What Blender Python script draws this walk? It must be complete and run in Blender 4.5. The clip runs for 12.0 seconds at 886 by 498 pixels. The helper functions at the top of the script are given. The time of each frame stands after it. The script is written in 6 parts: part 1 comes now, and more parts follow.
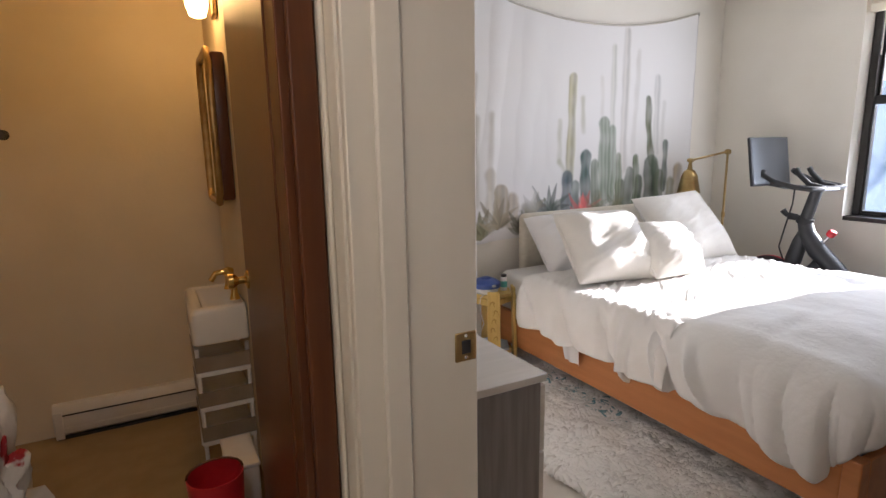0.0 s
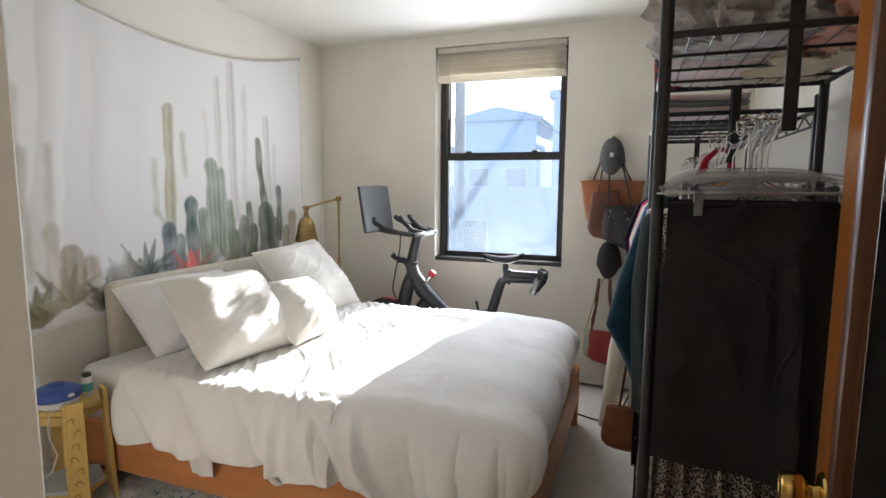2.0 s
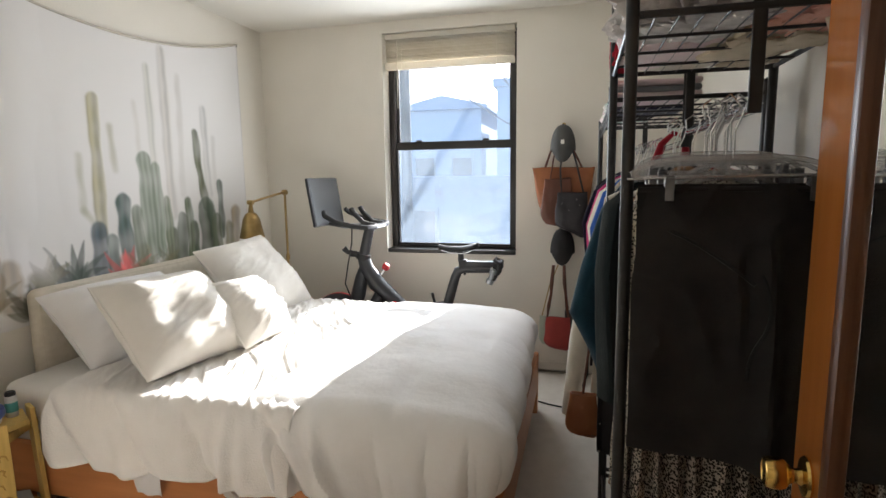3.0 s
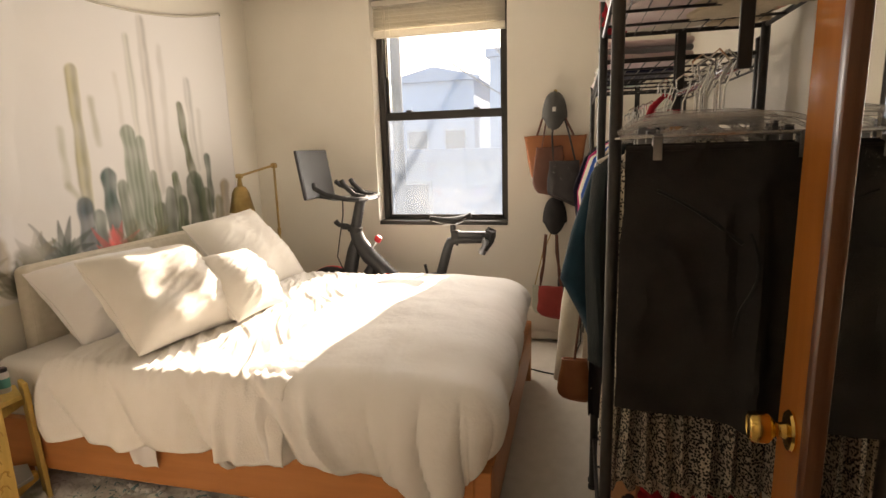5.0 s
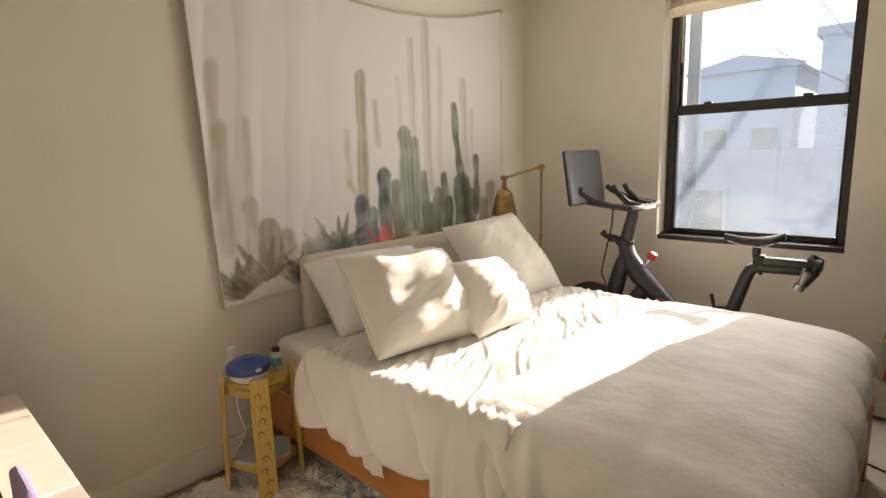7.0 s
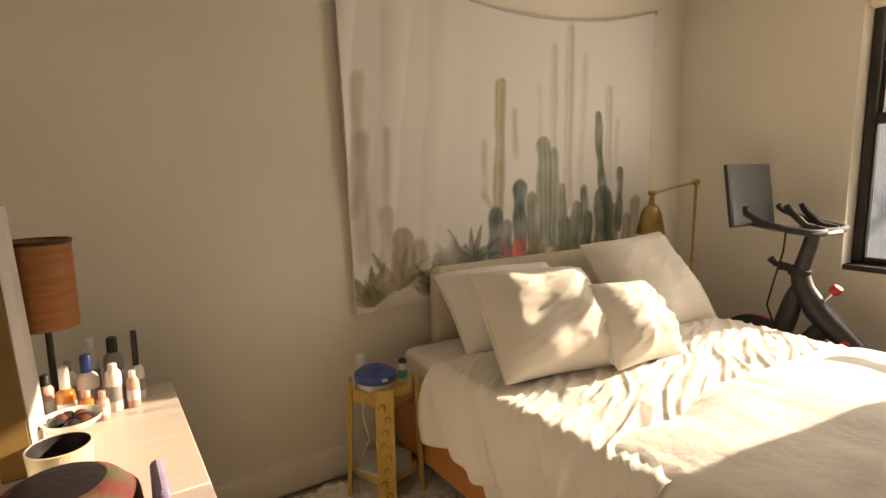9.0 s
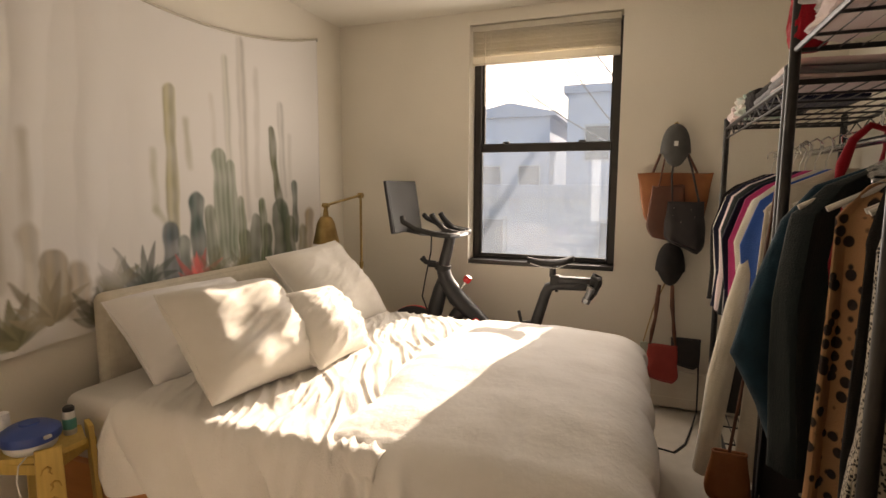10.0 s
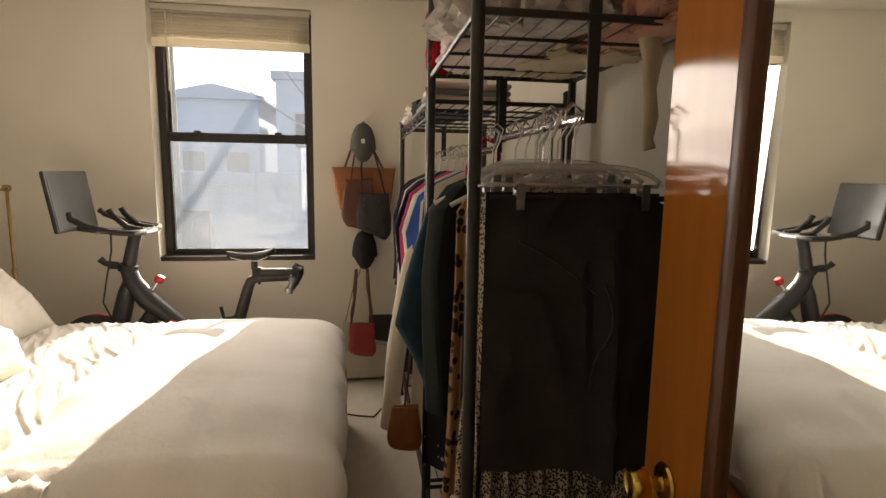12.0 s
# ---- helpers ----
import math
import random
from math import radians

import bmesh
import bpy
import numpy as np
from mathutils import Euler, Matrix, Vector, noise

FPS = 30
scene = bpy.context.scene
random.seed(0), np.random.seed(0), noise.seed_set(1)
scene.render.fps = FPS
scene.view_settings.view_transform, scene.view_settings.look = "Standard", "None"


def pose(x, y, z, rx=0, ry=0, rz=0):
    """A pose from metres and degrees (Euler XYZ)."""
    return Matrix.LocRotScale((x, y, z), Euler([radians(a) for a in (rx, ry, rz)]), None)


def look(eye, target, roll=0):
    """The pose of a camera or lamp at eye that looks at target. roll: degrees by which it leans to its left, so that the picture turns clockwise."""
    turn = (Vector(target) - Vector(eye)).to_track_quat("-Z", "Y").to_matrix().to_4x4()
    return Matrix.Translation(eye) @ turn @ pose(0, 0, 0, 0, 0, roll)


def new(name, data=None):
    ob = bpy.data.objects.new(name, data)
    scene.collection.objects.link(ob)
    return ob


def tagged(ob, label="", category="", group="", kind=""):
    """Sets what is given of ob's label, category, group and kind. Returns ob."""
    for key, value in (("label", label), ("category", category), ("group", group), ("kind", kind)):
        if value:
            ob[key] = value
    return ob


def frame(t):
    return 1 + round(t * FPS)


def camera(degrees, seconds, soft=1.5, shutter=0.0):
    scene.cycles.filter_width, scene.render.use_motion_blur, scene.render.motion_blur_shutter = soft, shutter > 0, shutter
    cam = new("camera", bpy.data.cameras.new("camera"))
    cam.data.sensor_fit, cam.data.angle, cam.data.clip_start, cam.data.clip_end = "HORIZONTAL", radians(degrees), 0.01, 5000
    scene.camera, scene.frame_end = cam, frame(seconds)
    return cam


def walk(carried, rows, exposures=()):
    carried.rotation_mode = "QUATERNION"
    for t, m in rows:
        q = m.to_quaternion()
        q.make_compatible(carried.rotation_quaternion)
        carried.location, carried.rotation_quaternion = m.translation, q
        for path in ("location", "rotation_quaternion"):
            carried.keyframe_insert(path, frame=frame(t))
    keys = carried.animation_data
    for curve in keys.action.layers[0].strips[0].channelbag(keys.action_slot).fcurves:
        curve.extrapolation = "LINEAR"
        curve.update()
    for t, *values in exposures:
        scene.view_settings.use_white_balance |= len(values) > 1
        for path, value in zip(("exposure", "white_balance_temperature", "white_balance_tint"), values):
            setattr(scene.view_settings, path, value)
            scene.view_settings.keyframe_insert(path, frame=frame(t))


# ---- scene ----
cam = camera(79.2, 12.0)
PATH = [
    (0, (0.321, 0.187, 1.349), (1.245, 1.922, 0.981), -1.0),
    (0.5, (0.376, 0.332, 1.372), (1.727, 1.772, 1.054), -1.0),
    (1, (0.451, 0.48, 1.405), (2.139, 1.516, 1.128), -0.9),
    (1.5, (0.509, 0.595, 1.4), (2.343, 1.35, 1.138), 0.2),
    (2, (0.587, 0.615, 1.401), (2.449, 1.303, 1.163), 0.4),
    (2.5, (0.63, 0.667, 1.398), (2.527, 1.247, 1.145), -0.5),
    (4.5, (0.654, 0.685, 1.41), (2.583, 1.117, 1.106), -0.8),
    (5, (0.657, 0.662, 1.376), (2.563, 1.144, 1.006), -1.7),
    (5.5, (0.663, 0.605, 1.335), (2.522, 1.188, 0.885), -1.7),
    (6, (0.73, 0.659, 1.346), (2.559, 1.34, 0.907), -2.7),
    (6.5, (0.832, 0.723, 1.354), (2.538, 1.686, 0.952), -3.0),
    (7, (1.031, 0.783, 1.371), (2.468, 2.133, 1.034), -1.6),
    (7.5, (1.129, 0.809, 1.377), (2.087, 2.534, 1.048), -0.8),
    (7.7, (1.131, 0.811, 1.37), (1.957, 2.605, 1.057), -1.2),
    (9.3, (1.063, 0.896, 1.365), (2.341, 2.413, 1.11), -0.5),
    (9.5, (1.035, 0.891, 1.358), (2.492, 2.239, 1.113), -0.2),
    (10, (0.922, 0.935, 1.371), (2.775, 1.648, 1.129), 0.2),
    (10.5, (0.849, 0.924, 1.385), (2.826, 1.102, 1.141), 0.7),
    (11, (0.823, 0.879, 1.408), (2.802, 0.711, 1.169), 0.8),
    (11.5, (0.815, 0.83, 1.413), (2.77, 0.493, 1.162), 0.8),
    (12, (0.817, 0.815, 1.409), (2.776, 0.52, 1.129), 0.9),
]
walk(cam, [(t, look(eye, target, roll)) for t, eye, target, roll in PATH],
     exposures=[(0, 2.12, 5900, 17), (2.5, 2.02, 6000, 10), (4.3, 1.95, 7600, 16), (5.5, 2.06, 8500, 18), (6.6, 1.88, 8200, 17), (7.0, 1.66, 7700, 15), (7.5, 1.4, 10000, 18), (9.5, 1.35, 9400, 18), (10, 1.46, 8700, 20), (12, 1.6, 8500, 16)])

# ---- world, sun, exposure ----
world = bpy.data.worlds.new("world")
scene.world = world
world.use_nodes = True
wn = world.node_tree.nodes
sky = wn.new("ShaderNodeTexSky")
sky.sky_type, sky.sun_disc = "NISHITA", False
SUN_EL, SUN_AZ = 20.2, 99.8          # degrees; azimuth clockwise from +y
sky.sun_elevation, sky.sun_rotation = radians(SUN_EL), radians(SUN_AZ)
wn["Background"].inputs[1].default_value = 0.10
world.node_tree.links.new(sky.outputs[0], wn["Background"].inputs[0])
sun_dir = Vector((math.sin(radians(SUN_AZ)) * math.cos(radians(SUN_EL)), math.cos(radians(SUN_AZ)) * math.cos(radians(SUN_EL)), math.sin(radians(SUN_EL))))
sun = new("sun", bpy.data.lights.new("sun", "SUN"))
sun.data.energy, sun.data.angle, sun.data.color = 4.4, radians(0.5), (1.0, 0.95, 0.88)
sun.matrix_world = look(sun_dir * 20, (0, 0, 0))
# the sky's light through the window
sky_lamp = new("window_daylight", bpy.data.lights.new("window_daylight", "AREA"))
sky_lamp.data.shape, sky_lamp.data.size, sky_lamp.data.size_y = "RECTANGLE", 0.8, 1.2
sky_lamp.data.energy, sky_lamp.data.color = 6.8, (0.92, 0.96, 1.0)
sky_lamp.matrix_world = look((4.386, 1.61, 1.52), (3.0, 1.61, 1.40))


# ---- materials ----
def material(name, color, rough=0.6, metal=0.0, second=None, scale=8.0, bump=0.0, bump_scale=60.0, stretch=(1, 1, 1), spec=0.5, kind="noise", sheen=0.0, detail=4.0, contrast=(0.35, 0.65)):
    m = bpy.data.materials.new(name)
    m.use_nodes = True
    nt = m.node_tree
    b = nt.nodes["Principled BSDF"]
    b.inputs["Base Color"].default_value = (*color, 1)
    b.inputs["Roughness"].default_value = rough
    b.inputs["Metallic"].default_value = metal
    b.inputs["Specular IOR Level"].default_value = spec
    b.inputs["Sheen Weight"].default_value = sheen
    tc = nt.nodes.new("ShaderNodeTexCoord")
    mp = nt.nodes.new("ShaderNodeMapping")
    mp.inputs["Scale"].default_value = stretch
    nt.links.new(tc.outputs["Object"], mp.inputs["Vector"])
    if second:
        if kind == "voronoi":
            tx = nt.nodes.new("ShaderNodeTexVoronoi")
            out = tx.outputs["Distance"]
        else:
            tx = nt.nodes.new("ShaderNodeTexNoise")
            tx.inputs["Detail"].default_value = detail
            out = tx.outputs["Fac"]
        tx.inputs["Scale"].default_value = scale
        rp = nt.nodes.new("ShaderNodeValToRGB")
        rp.color_ramp.elements[0].position, rp.color_ramp.elements[1].position = contrast
        rp.color_ramp.elements[0].color, rp.color_ramp.elements[1].color = (*color, 1), (*second, 1)
        nt.links.new(mp.outputs[0], tx.inputs["Vector"])
        nt.links.new(out, rp.inputs["Fac"])
        nt.links.new(rp.outputs[0], b.inputs["Base Color"])
    if bump:
        bt = nt.nodes.new("ShaderNodeTexNoise")
        bt.inputs["Scale"].default_value, bt.inputs["Detail"].default_value = bump_scale, 6
        bp = nt.nodes.new("ShaderNodeBump")
        bp.inputs["Strength"].default_value, bp.inputs["Distance"].default_value = bump, 0.01
        nt.links.new(mp.outputs[0], bt.inputs["Vector"])
        nt.links.new(bt.outputs["Fac"], bp.inputs["Height"])
        nt.links.new(bp.outputs[0], b.inputs["Normal"])
    return m


def glass(name, tint, rough=0.0):
    m = bpy.data.materials.new(name)
    m.use_nodes = True
    nt = m.node_tree
    nt.nodes.clear()
    out = nt.nodes.new("ShaderNodeOutputMaterial")
    tr, gl, mix, fr = (nt.nodes.new("ShaderNode" + k) for k in ("BsdfTransparent", "BsdfGlossy", "MixShader", "Fresnel"))
    tr.inputs[0].default_value = (*tint, 1)
    gl.inputs["Roughness"].default_value = rough
    fr.inputs[0].default_value = 1.45
    nt.links.new(fr.outputs[0], mix.inputs[0])
    nt.links.new(tr.outputs[0], mix.inputs[1])
    nt.links.new(gl.outputs[0], mix.inputs[2])
    nt.links.new(mix.outputs[0], out.inputs[0])
    return m


def wool(m, share=0.25):
    """Lets light through thin strands or slats."""
    nt = m.node_tree
    b, o = nt.nodes["Principled BSDF"], nt.nodes["Material Output"]
    tr, mx = nt.nodes.new("ShaderNodeBsdfTranslucent"), nt.nodes.new("ShaderNodeMixShader")
    mx.inputs[0].default_value = share
    src = b.inputs["Base Color"].links[0].from_socket
    nt.links.new(src, tr.inputs[0])
    nt.links.new(b.outputs[0], mx.inputs[1])
    nt.links.new(tr.outputs[0], mx.inputs[2])
    nt.links.new(mx.outputs[0], o.inputs[0])


def emitter(name, color, strength):
    m = bpy.data.materials.new(name)
    m.use_nodes = True
    b = m.node_tree.nodes["Principled BSDF"]
    b.inputs["Base Color"].default_value = (*color, 1)
    b.inputs["Emission Color"].default_value = (*color, 1)
    b.inputs["Emission Strength"].default_value = strength
    return m


WALL = material("cream_wall_paint", (0.79, 0.745, 0.655), 0.75, second=(0.82, 0.775, 0.685), scale=2.5, bump=0.12, bump_scale=90)
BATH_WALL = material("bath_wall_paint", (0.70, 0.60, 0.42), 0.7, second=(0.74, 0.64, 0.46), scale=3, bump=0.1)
CEIL = material("ceiling_paint", (0.82, 0.79, 0.72), 0.85, second=(0.80, 0.77, 0.69), scale=2, bump=0.15, bump_scale=70)
TRIM = material("cream_gloss_trim", (0.76, 0.71, 0.62), 0.38, second=(0.72, 0.66, 0.56), scale=5, bump=0.1, bump_scale=25, stretch=(1, 1, 0.2))
FLOOR = material("pale_vinyl_floor", (0.60, 0.55, 0.475), 0.45, second=(0.65, 0.60, 0.525), scale=14, bump=0.06, bump_scale=120)
BATH_FLOOR = material("bath_floor_tile", (0.30, 0.22, 0.11), 0.5, second=(0.35, 0.26, 0.14), scale=8, bump=0.05)
HEATER = material("heater_enamel", (0.70, 0.66, 0.58), 0.45, second=(0.66, 0.61, 0.52), scale=9, bump=0.04)
OAK = material("orange_oak_veneer", (0.45, 0.155, 0.034), 0.07, second=(0.49, 0.175, 0.04), scale=6, bump=0.012, bump_scale=40, stretch=(6, 6, 0.35), spec=0.4)
DARKWOOD = material("dark_brown_wood", (0.085, 0.024, 0.007), 0.36, second=(0.12, 0.037, 0.010), scale=6, bump=0.05, bump_scale=40, stretch=(6, 6, 0.35))
BEDWOOD = material("orange_brown_bed_wood", (0.58, 0.235, 0.08), 0.4, second=(0.50, 0.195, 0.062), scale=5, bump=0.05, bump_scale=30, stretch=(5, 0.5, 5))
BLACKMETAL = material("black_powder_coat", (0.02, 0.018, 0.017), 0.42, second=(0.03, 0.027, 0.026), scale=30, bump=0.05, bump_scale=200)
BRONZE = material("dark_bronze_window_frame", (0.022, 0.019, 0.017), 0.4, second=(0.032, 0.028, 0.025), scale=12, bump=0.04)
CHROME = material("chrome", (0.75, 0.76, 0.78), 0.15, 1.0, second=(0.68, 0.69, 0.70), scale=20)
BRASS = material("polished_brass", (0.78, 0.55, 0.18), 0.18, 1.0, second=(0.68, 0.45, 0.13), scale=14)
OLDBRASS = material("antique_brass", (0.50, 0.36, 0.16), 0.35, 1.0, second=(0.40, 0.27, 0.11), scale=18)
LINEN = material("white_cotton_linen", (0.85, 0.83, 0.795), 0.9, second=(0.81, 0.785, 0.745), scale=5, bump=0.3, bump_scale=38, sheen=0.2)
SHEET = material("pale_crumpled_cotton", (0.84, 0.81, 0.765), 0.9, second=(0.79, 0.755, 0.70), scale=6, bump=0.3, bump_scale=160, sheen=0.15)
PILLOW = material("cream_woven_cushion", (0.82, 0.785, 0.72), 0.92, second=(0.77, 0.73, 0.66), scale=7, bump=0.35, bump_scale=320, sheen=0.2)
WHITEPILLOW = material("white_pillowcase", (0.82, 0.80, 0.78), 0.9, second=(0.78, 0.75, 0.72), scale=5, bump=0.2, bump_scale=200)
HEADFAB = material("cream_headboard_fabric", (0.68, 0.62, 0.51), 0.92, second=(0.62, 0.56, 0.45), scale=30, bump=0.3, bump_scale=400)
MIRROR = material("mirror_silvering", (0.86, 0.88, 0.87), 0.015, 1.0)
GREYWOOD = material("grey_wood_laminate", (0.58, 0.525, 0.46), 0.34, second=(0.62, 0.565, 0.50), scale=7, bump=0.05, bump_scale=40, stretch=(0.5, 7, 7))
# darker copy of the grey wood: the carcass side's shade is in its colour
GREYWOOD_SHADE = material("shaded_grey_wood_laminate", (0.20, 0.17, 0.15), 0.5, second=(0.26, 0.225, 0.20), scale=7, bump=0.08, bump_scale=40, stretch=(7, 7, 0.5))
GLASS = glass("window_glass", (0.96, 0.98, 1.0))
BLINDS = material("cream_blind_slats", (0.82, 0.78, 0.69), 0.5, second=(0.78, 0.73, 0.63), scale=8)
wool(BLINDS, 0.35)
BLACKCLOTH = material("black_cotton", (0.027, 0.025, 0.025), 0.95, second=(0.038, 0.035, 0.034), scale=9, bump=0.3, bump_scale=300, spec=0.2)


# ---- building helpers ----
def part(name, bm, mat, parent=None, label="", smooth=True):
    me = bpy.data.meshes.new(name)
    bmesh.ops.recalc_face_normals(bm, faces=bm.faces)
    bm.to_mesh(me)
    bm.free()
    if smooth:
        me.polygons.foreach_set("use_smooth", [True] * len(me.polygons))
        me.set_sharp_from_angle(angle=radians(40))
    me.materials.append(mat)
    ob = new(name, me)
    if parent:
        ob.parent = parent
    if label:
        tagged(ob, label)
    return ob


def thing(name, label, category, at=(0, 0, 0), rz=0.0, group=""):
    ob = new(name)
    ob.empty_display_size = 0.05
    ob.matrix_basis = pose(*at, 0, 0, rz)
    return tagged(ob, label, category, group)


def B():
    return bmesh.new()


def box(x0, x1, y0, y1, z0, z1, bevel=0.0, bm=None, seg=1):
    own = B()
    bmesh.ops.create_cube(own, size=1, matrix=Matrix.Translation(((x0 + x1) / 2, (y0 + y1) / 2, (z0 + z1) / 2)) @ Matrix.Diagonal((x1 - x0, y1 - y0, z1 - z0, 1)))
    if bevel:
        bmesh.ops.bevel(own, geom=own.edges[:], offset=bevel, segments=seg, profile=0.5, affect="EDGES")
    if bm is None:
        return own
    return add(bm, own)


def add(bm, other, m=None):
    if m is not None:
        bmesh.ops.transform(other, matrix=m, verts=other.verts)
    me = bpy.data.meshes.new("tmp")
    other.to_mesh(me)
    other.free()
    bm.from_mesh(me)
    bpy.data.meshes.remove(me)
    return bm


def turned(bm, m):
    bmesh.ops.transform(bm, matrix=m, verts=bm.verts)
    return bm


def tube(points, r, n=10, bm=None, caps=True):
    """A round bar along a polyline; r is a radius or one for each point."""
    bm = bm or B()
    pts = [Vector(p) for p in points]
    rad = r if isinstance(r, (list, tuple)) else [r] * len(pts)
    rings, side = [], None
    for i, p in enumerate(pts):
        d = (pts[min(i + 1, len(pts) - 1)] - pts[max(i - 1, 0)]).normalized()
        if side is None:
            side = d.orthogonal().normalized()
        side = (side - d * side.dot(d)).normalized()
        up = d.cross(side)
        rings.append([bm.verts.new(p + (side * math.cos(a) + up * math.sin(a)) * rad[i]) for a in (2 * math.pi * k / n for k in range(n))])
    for a, b in zip(rings, rings[1:]):
        for k in range(n):
            bm.faces.new((a[k], a[(k + 1) % n], b[(k + 1) % n], b[k]))
    if caps:
        bm.faces.new(rings[0][::-1])
        bm.faces.new(rings[-1])
    return bm


def lathe(profile, n=24, at=(0, 0, 0), bm=None):
    """A turned shape about z from (radius, height) pairs."""
    bm = bm or B()
    rings = []
    for r, z in profile:
        if r < 1e-5:
            rings.append([bm.verts.new((at[0], at[1], at[2] + z))])
        else:
            rings.append([bm.verts.new((at[0] + r * math.cos(2 * math.pi * k / n), at[1] + r * math.sin(2 * math.pi * k / n), at[2] + z)) for k in range(n)])
    for a, b in zip(rings, rings[1:]):
        for k in range(n):
            q = [a[k % len(a)], a[(k + 1) % len(a)], b[(k + 1) % len(b)], b[k % len(b)]]
            q = [v for i, v in enumerate(q) if v not in q[:i]]
            if len(q) > 2:
                bm.faces.new(q)
    return bm


def grid(nu, nv, f, bm=None, closed_u=False):
    """A sheet of nu x nv cells; f(u, v) with u, v in 0..1 gives each place."""
    bm = bm or B()
    cols = nu if closed_u else nu + 1
    vs = [[bm.verts.new(f(i / nu, j / nv)) for j in range(nv + 1)] for i in range(cols)]
    for i in range(nu):
        for j in range(nv):
            bm.faces.new((vs[i][j], vs[(i + 1) % cols][j], vs[(i + 1) % cols][j + 1], vs[i][j + 1]))
    return bm


def nz(x, y, z=0.0, s=1.0):
    return noise.noise(Vector((x * s, y * s, z * s)))


def prism(outline, depth, axis="y", bevel=0.0):
    """A flat outline of (a, b) pairs with a thickness; axis is the way of the thickness, centred on 0."""
    bm = B()
    put = {"y": lambda a, b, d: (a, d, b), "x": lambda a, b, d: (d, a, b), "z": lambda a, b, d: (a, b, d)}[axis]
    lo = [bm.verts.new(put(a, b, -depth / 2)) for a, b in outline]
    hi = [bm.verts.new(put(a, b, depth / 2)) for a, b in outline]
    n = len(lo)
    bm.faces.new(lo)
    bm.faces.new(hi[::-1])
    for i in range(n):
        bm.faces.new((lo[i], lo[(i + 1) % n], hi[(i + 1) % n], hi[i]))
    if bevel:
        bmesh.ops.bevel(bm, geom=[e for e in bm.edges if len(e.link_faces) == 2 and e.calc_face_angle(0) > 0.9], offset=bevel, segments=2, profile=0.5, affect="EDGES")
    return bm


def structure(name, bm, mat, label="", smooth=False):
    return tagged(part(name, bm, mat, smooth=smooth), label, kind="structure")


# ---- the rooms ----
XE, YN, XW, YS, H = 4.39, 3.067, 0.80, 0.0, 2.48      # bedroom faces: east, north, west, south, ceiling
structure("floor", box(XW - 0.06, XE + 0.2, YS - 0.12, YN + 0.12, -0.1, 0.0), FLOOR, "pale beige vinyl bedroom floor")
structure("floor_hall", box(-0.72, XW - 0.06, -1.62, 1.22, -0.1, 0.0), FLOOR, "pale beige vinyl hallway floor")
structure("floor_bathroom", box(-0.92, XW - 0.06, 1.22, 3.32, -0.1, 0.0), BATH_FLOOR, "ochre bathroom floor")
structure("ceiling", box(XW - 0.06, XE + 0.2, YS - 0.12, YN + 0.12, H, H + 0.1), CEIL, "cream painted bedroom ceiling")
structure("ceiling_hall", box(-0.72, XW - 0.06, -1.62, 1.22, H, H + 0.1), CEIL, "cream painted hallway ceiling")
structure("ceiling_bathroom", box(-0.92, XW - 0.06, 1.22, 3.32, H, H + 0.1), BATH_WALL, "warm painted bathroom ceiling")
structure("wall_north", box(XW - 0.0, XE + 0.2, YN, YN + 0.12, 0, H), WALL, "cream painted wall behind the bed")
structure("wall_south", box(0.83, XE + 0.2, YS - 0.12, YS, 0, H), WALL, "cream painted wall behind the clothes racks")
# east wall with the window opening
WY0, WY1, WZ0, WZ1 = 1.128, 2.088, 0.828, 2.40
bm = B()
box(XE, XE + 0.2, YS, WY0, 0, H, bm=bm)
box(XE, XE + 0.2, WY1, YN, 0, H, bm=bm)
box(XE, XE + 0.2, WY0, WY1, 0, WZ0, bm=bm)
box(XE, XE + 0.2, WY0, WY1, WZ1, H, bm=bm)
structure("wall_east", bm, WALL, "cream painted window wall")
# west wall with the bedroom doorway
DY0, DY1, DZ = 0.25, 1.055, 2.03
bm = B()
box(0.62, XW, DY1 + 0.02, YN + 0.12, 0, H, bm=bm)
box(0.62, XW, -0.12, DY0 - 0.02, 0, H, bm=bm)
box(0.62, XW, DY0 - 0.02, DY1 + 0.02, DZ + 0.02, H, bm=bm)
structure("wall_west", bm, WALL, "cream painted wall with the bedroom doorway")
structure("wall_hall_east", box(0.62, 0.74, -1.5, -0.12, 0, H), WALL, "cream painted hallway wall")
structure("wall_hall_south", box(-0.72, 0.74, -1.62, -1.5, 0, H), WALL, "cream painted hallway end wall")
structure("wall_hall_west", box(-0.72, -0.6, -1.5, 1.16, 0, H), WALL, "cream painted hallway wall")
# hall north wall with the bathroom doorway
BX0, BX1 = -0.22, 0.545
bm = B()
box(-0.72, BX0, 1.16, 1.24, 0, H, bm=bm)
box(BX0, BX1, 1.16, 1.24, 2.05, H, bm=bm)
box(BX1, 0.62, 1.16, 1.24, 0, H, bm=bm)
structure("wall_hall_north", bm, WALL, "hallway wall with the bathroom doorway")
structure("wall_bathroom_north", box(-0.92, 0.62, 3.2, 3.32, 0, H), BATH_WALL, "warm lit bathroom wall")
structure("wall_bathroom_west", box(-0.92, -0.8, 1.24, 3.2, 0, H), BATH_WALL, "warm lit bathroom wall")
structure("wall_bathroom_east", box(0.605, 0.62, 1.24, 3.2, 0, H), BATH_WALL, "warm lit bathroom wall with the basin")


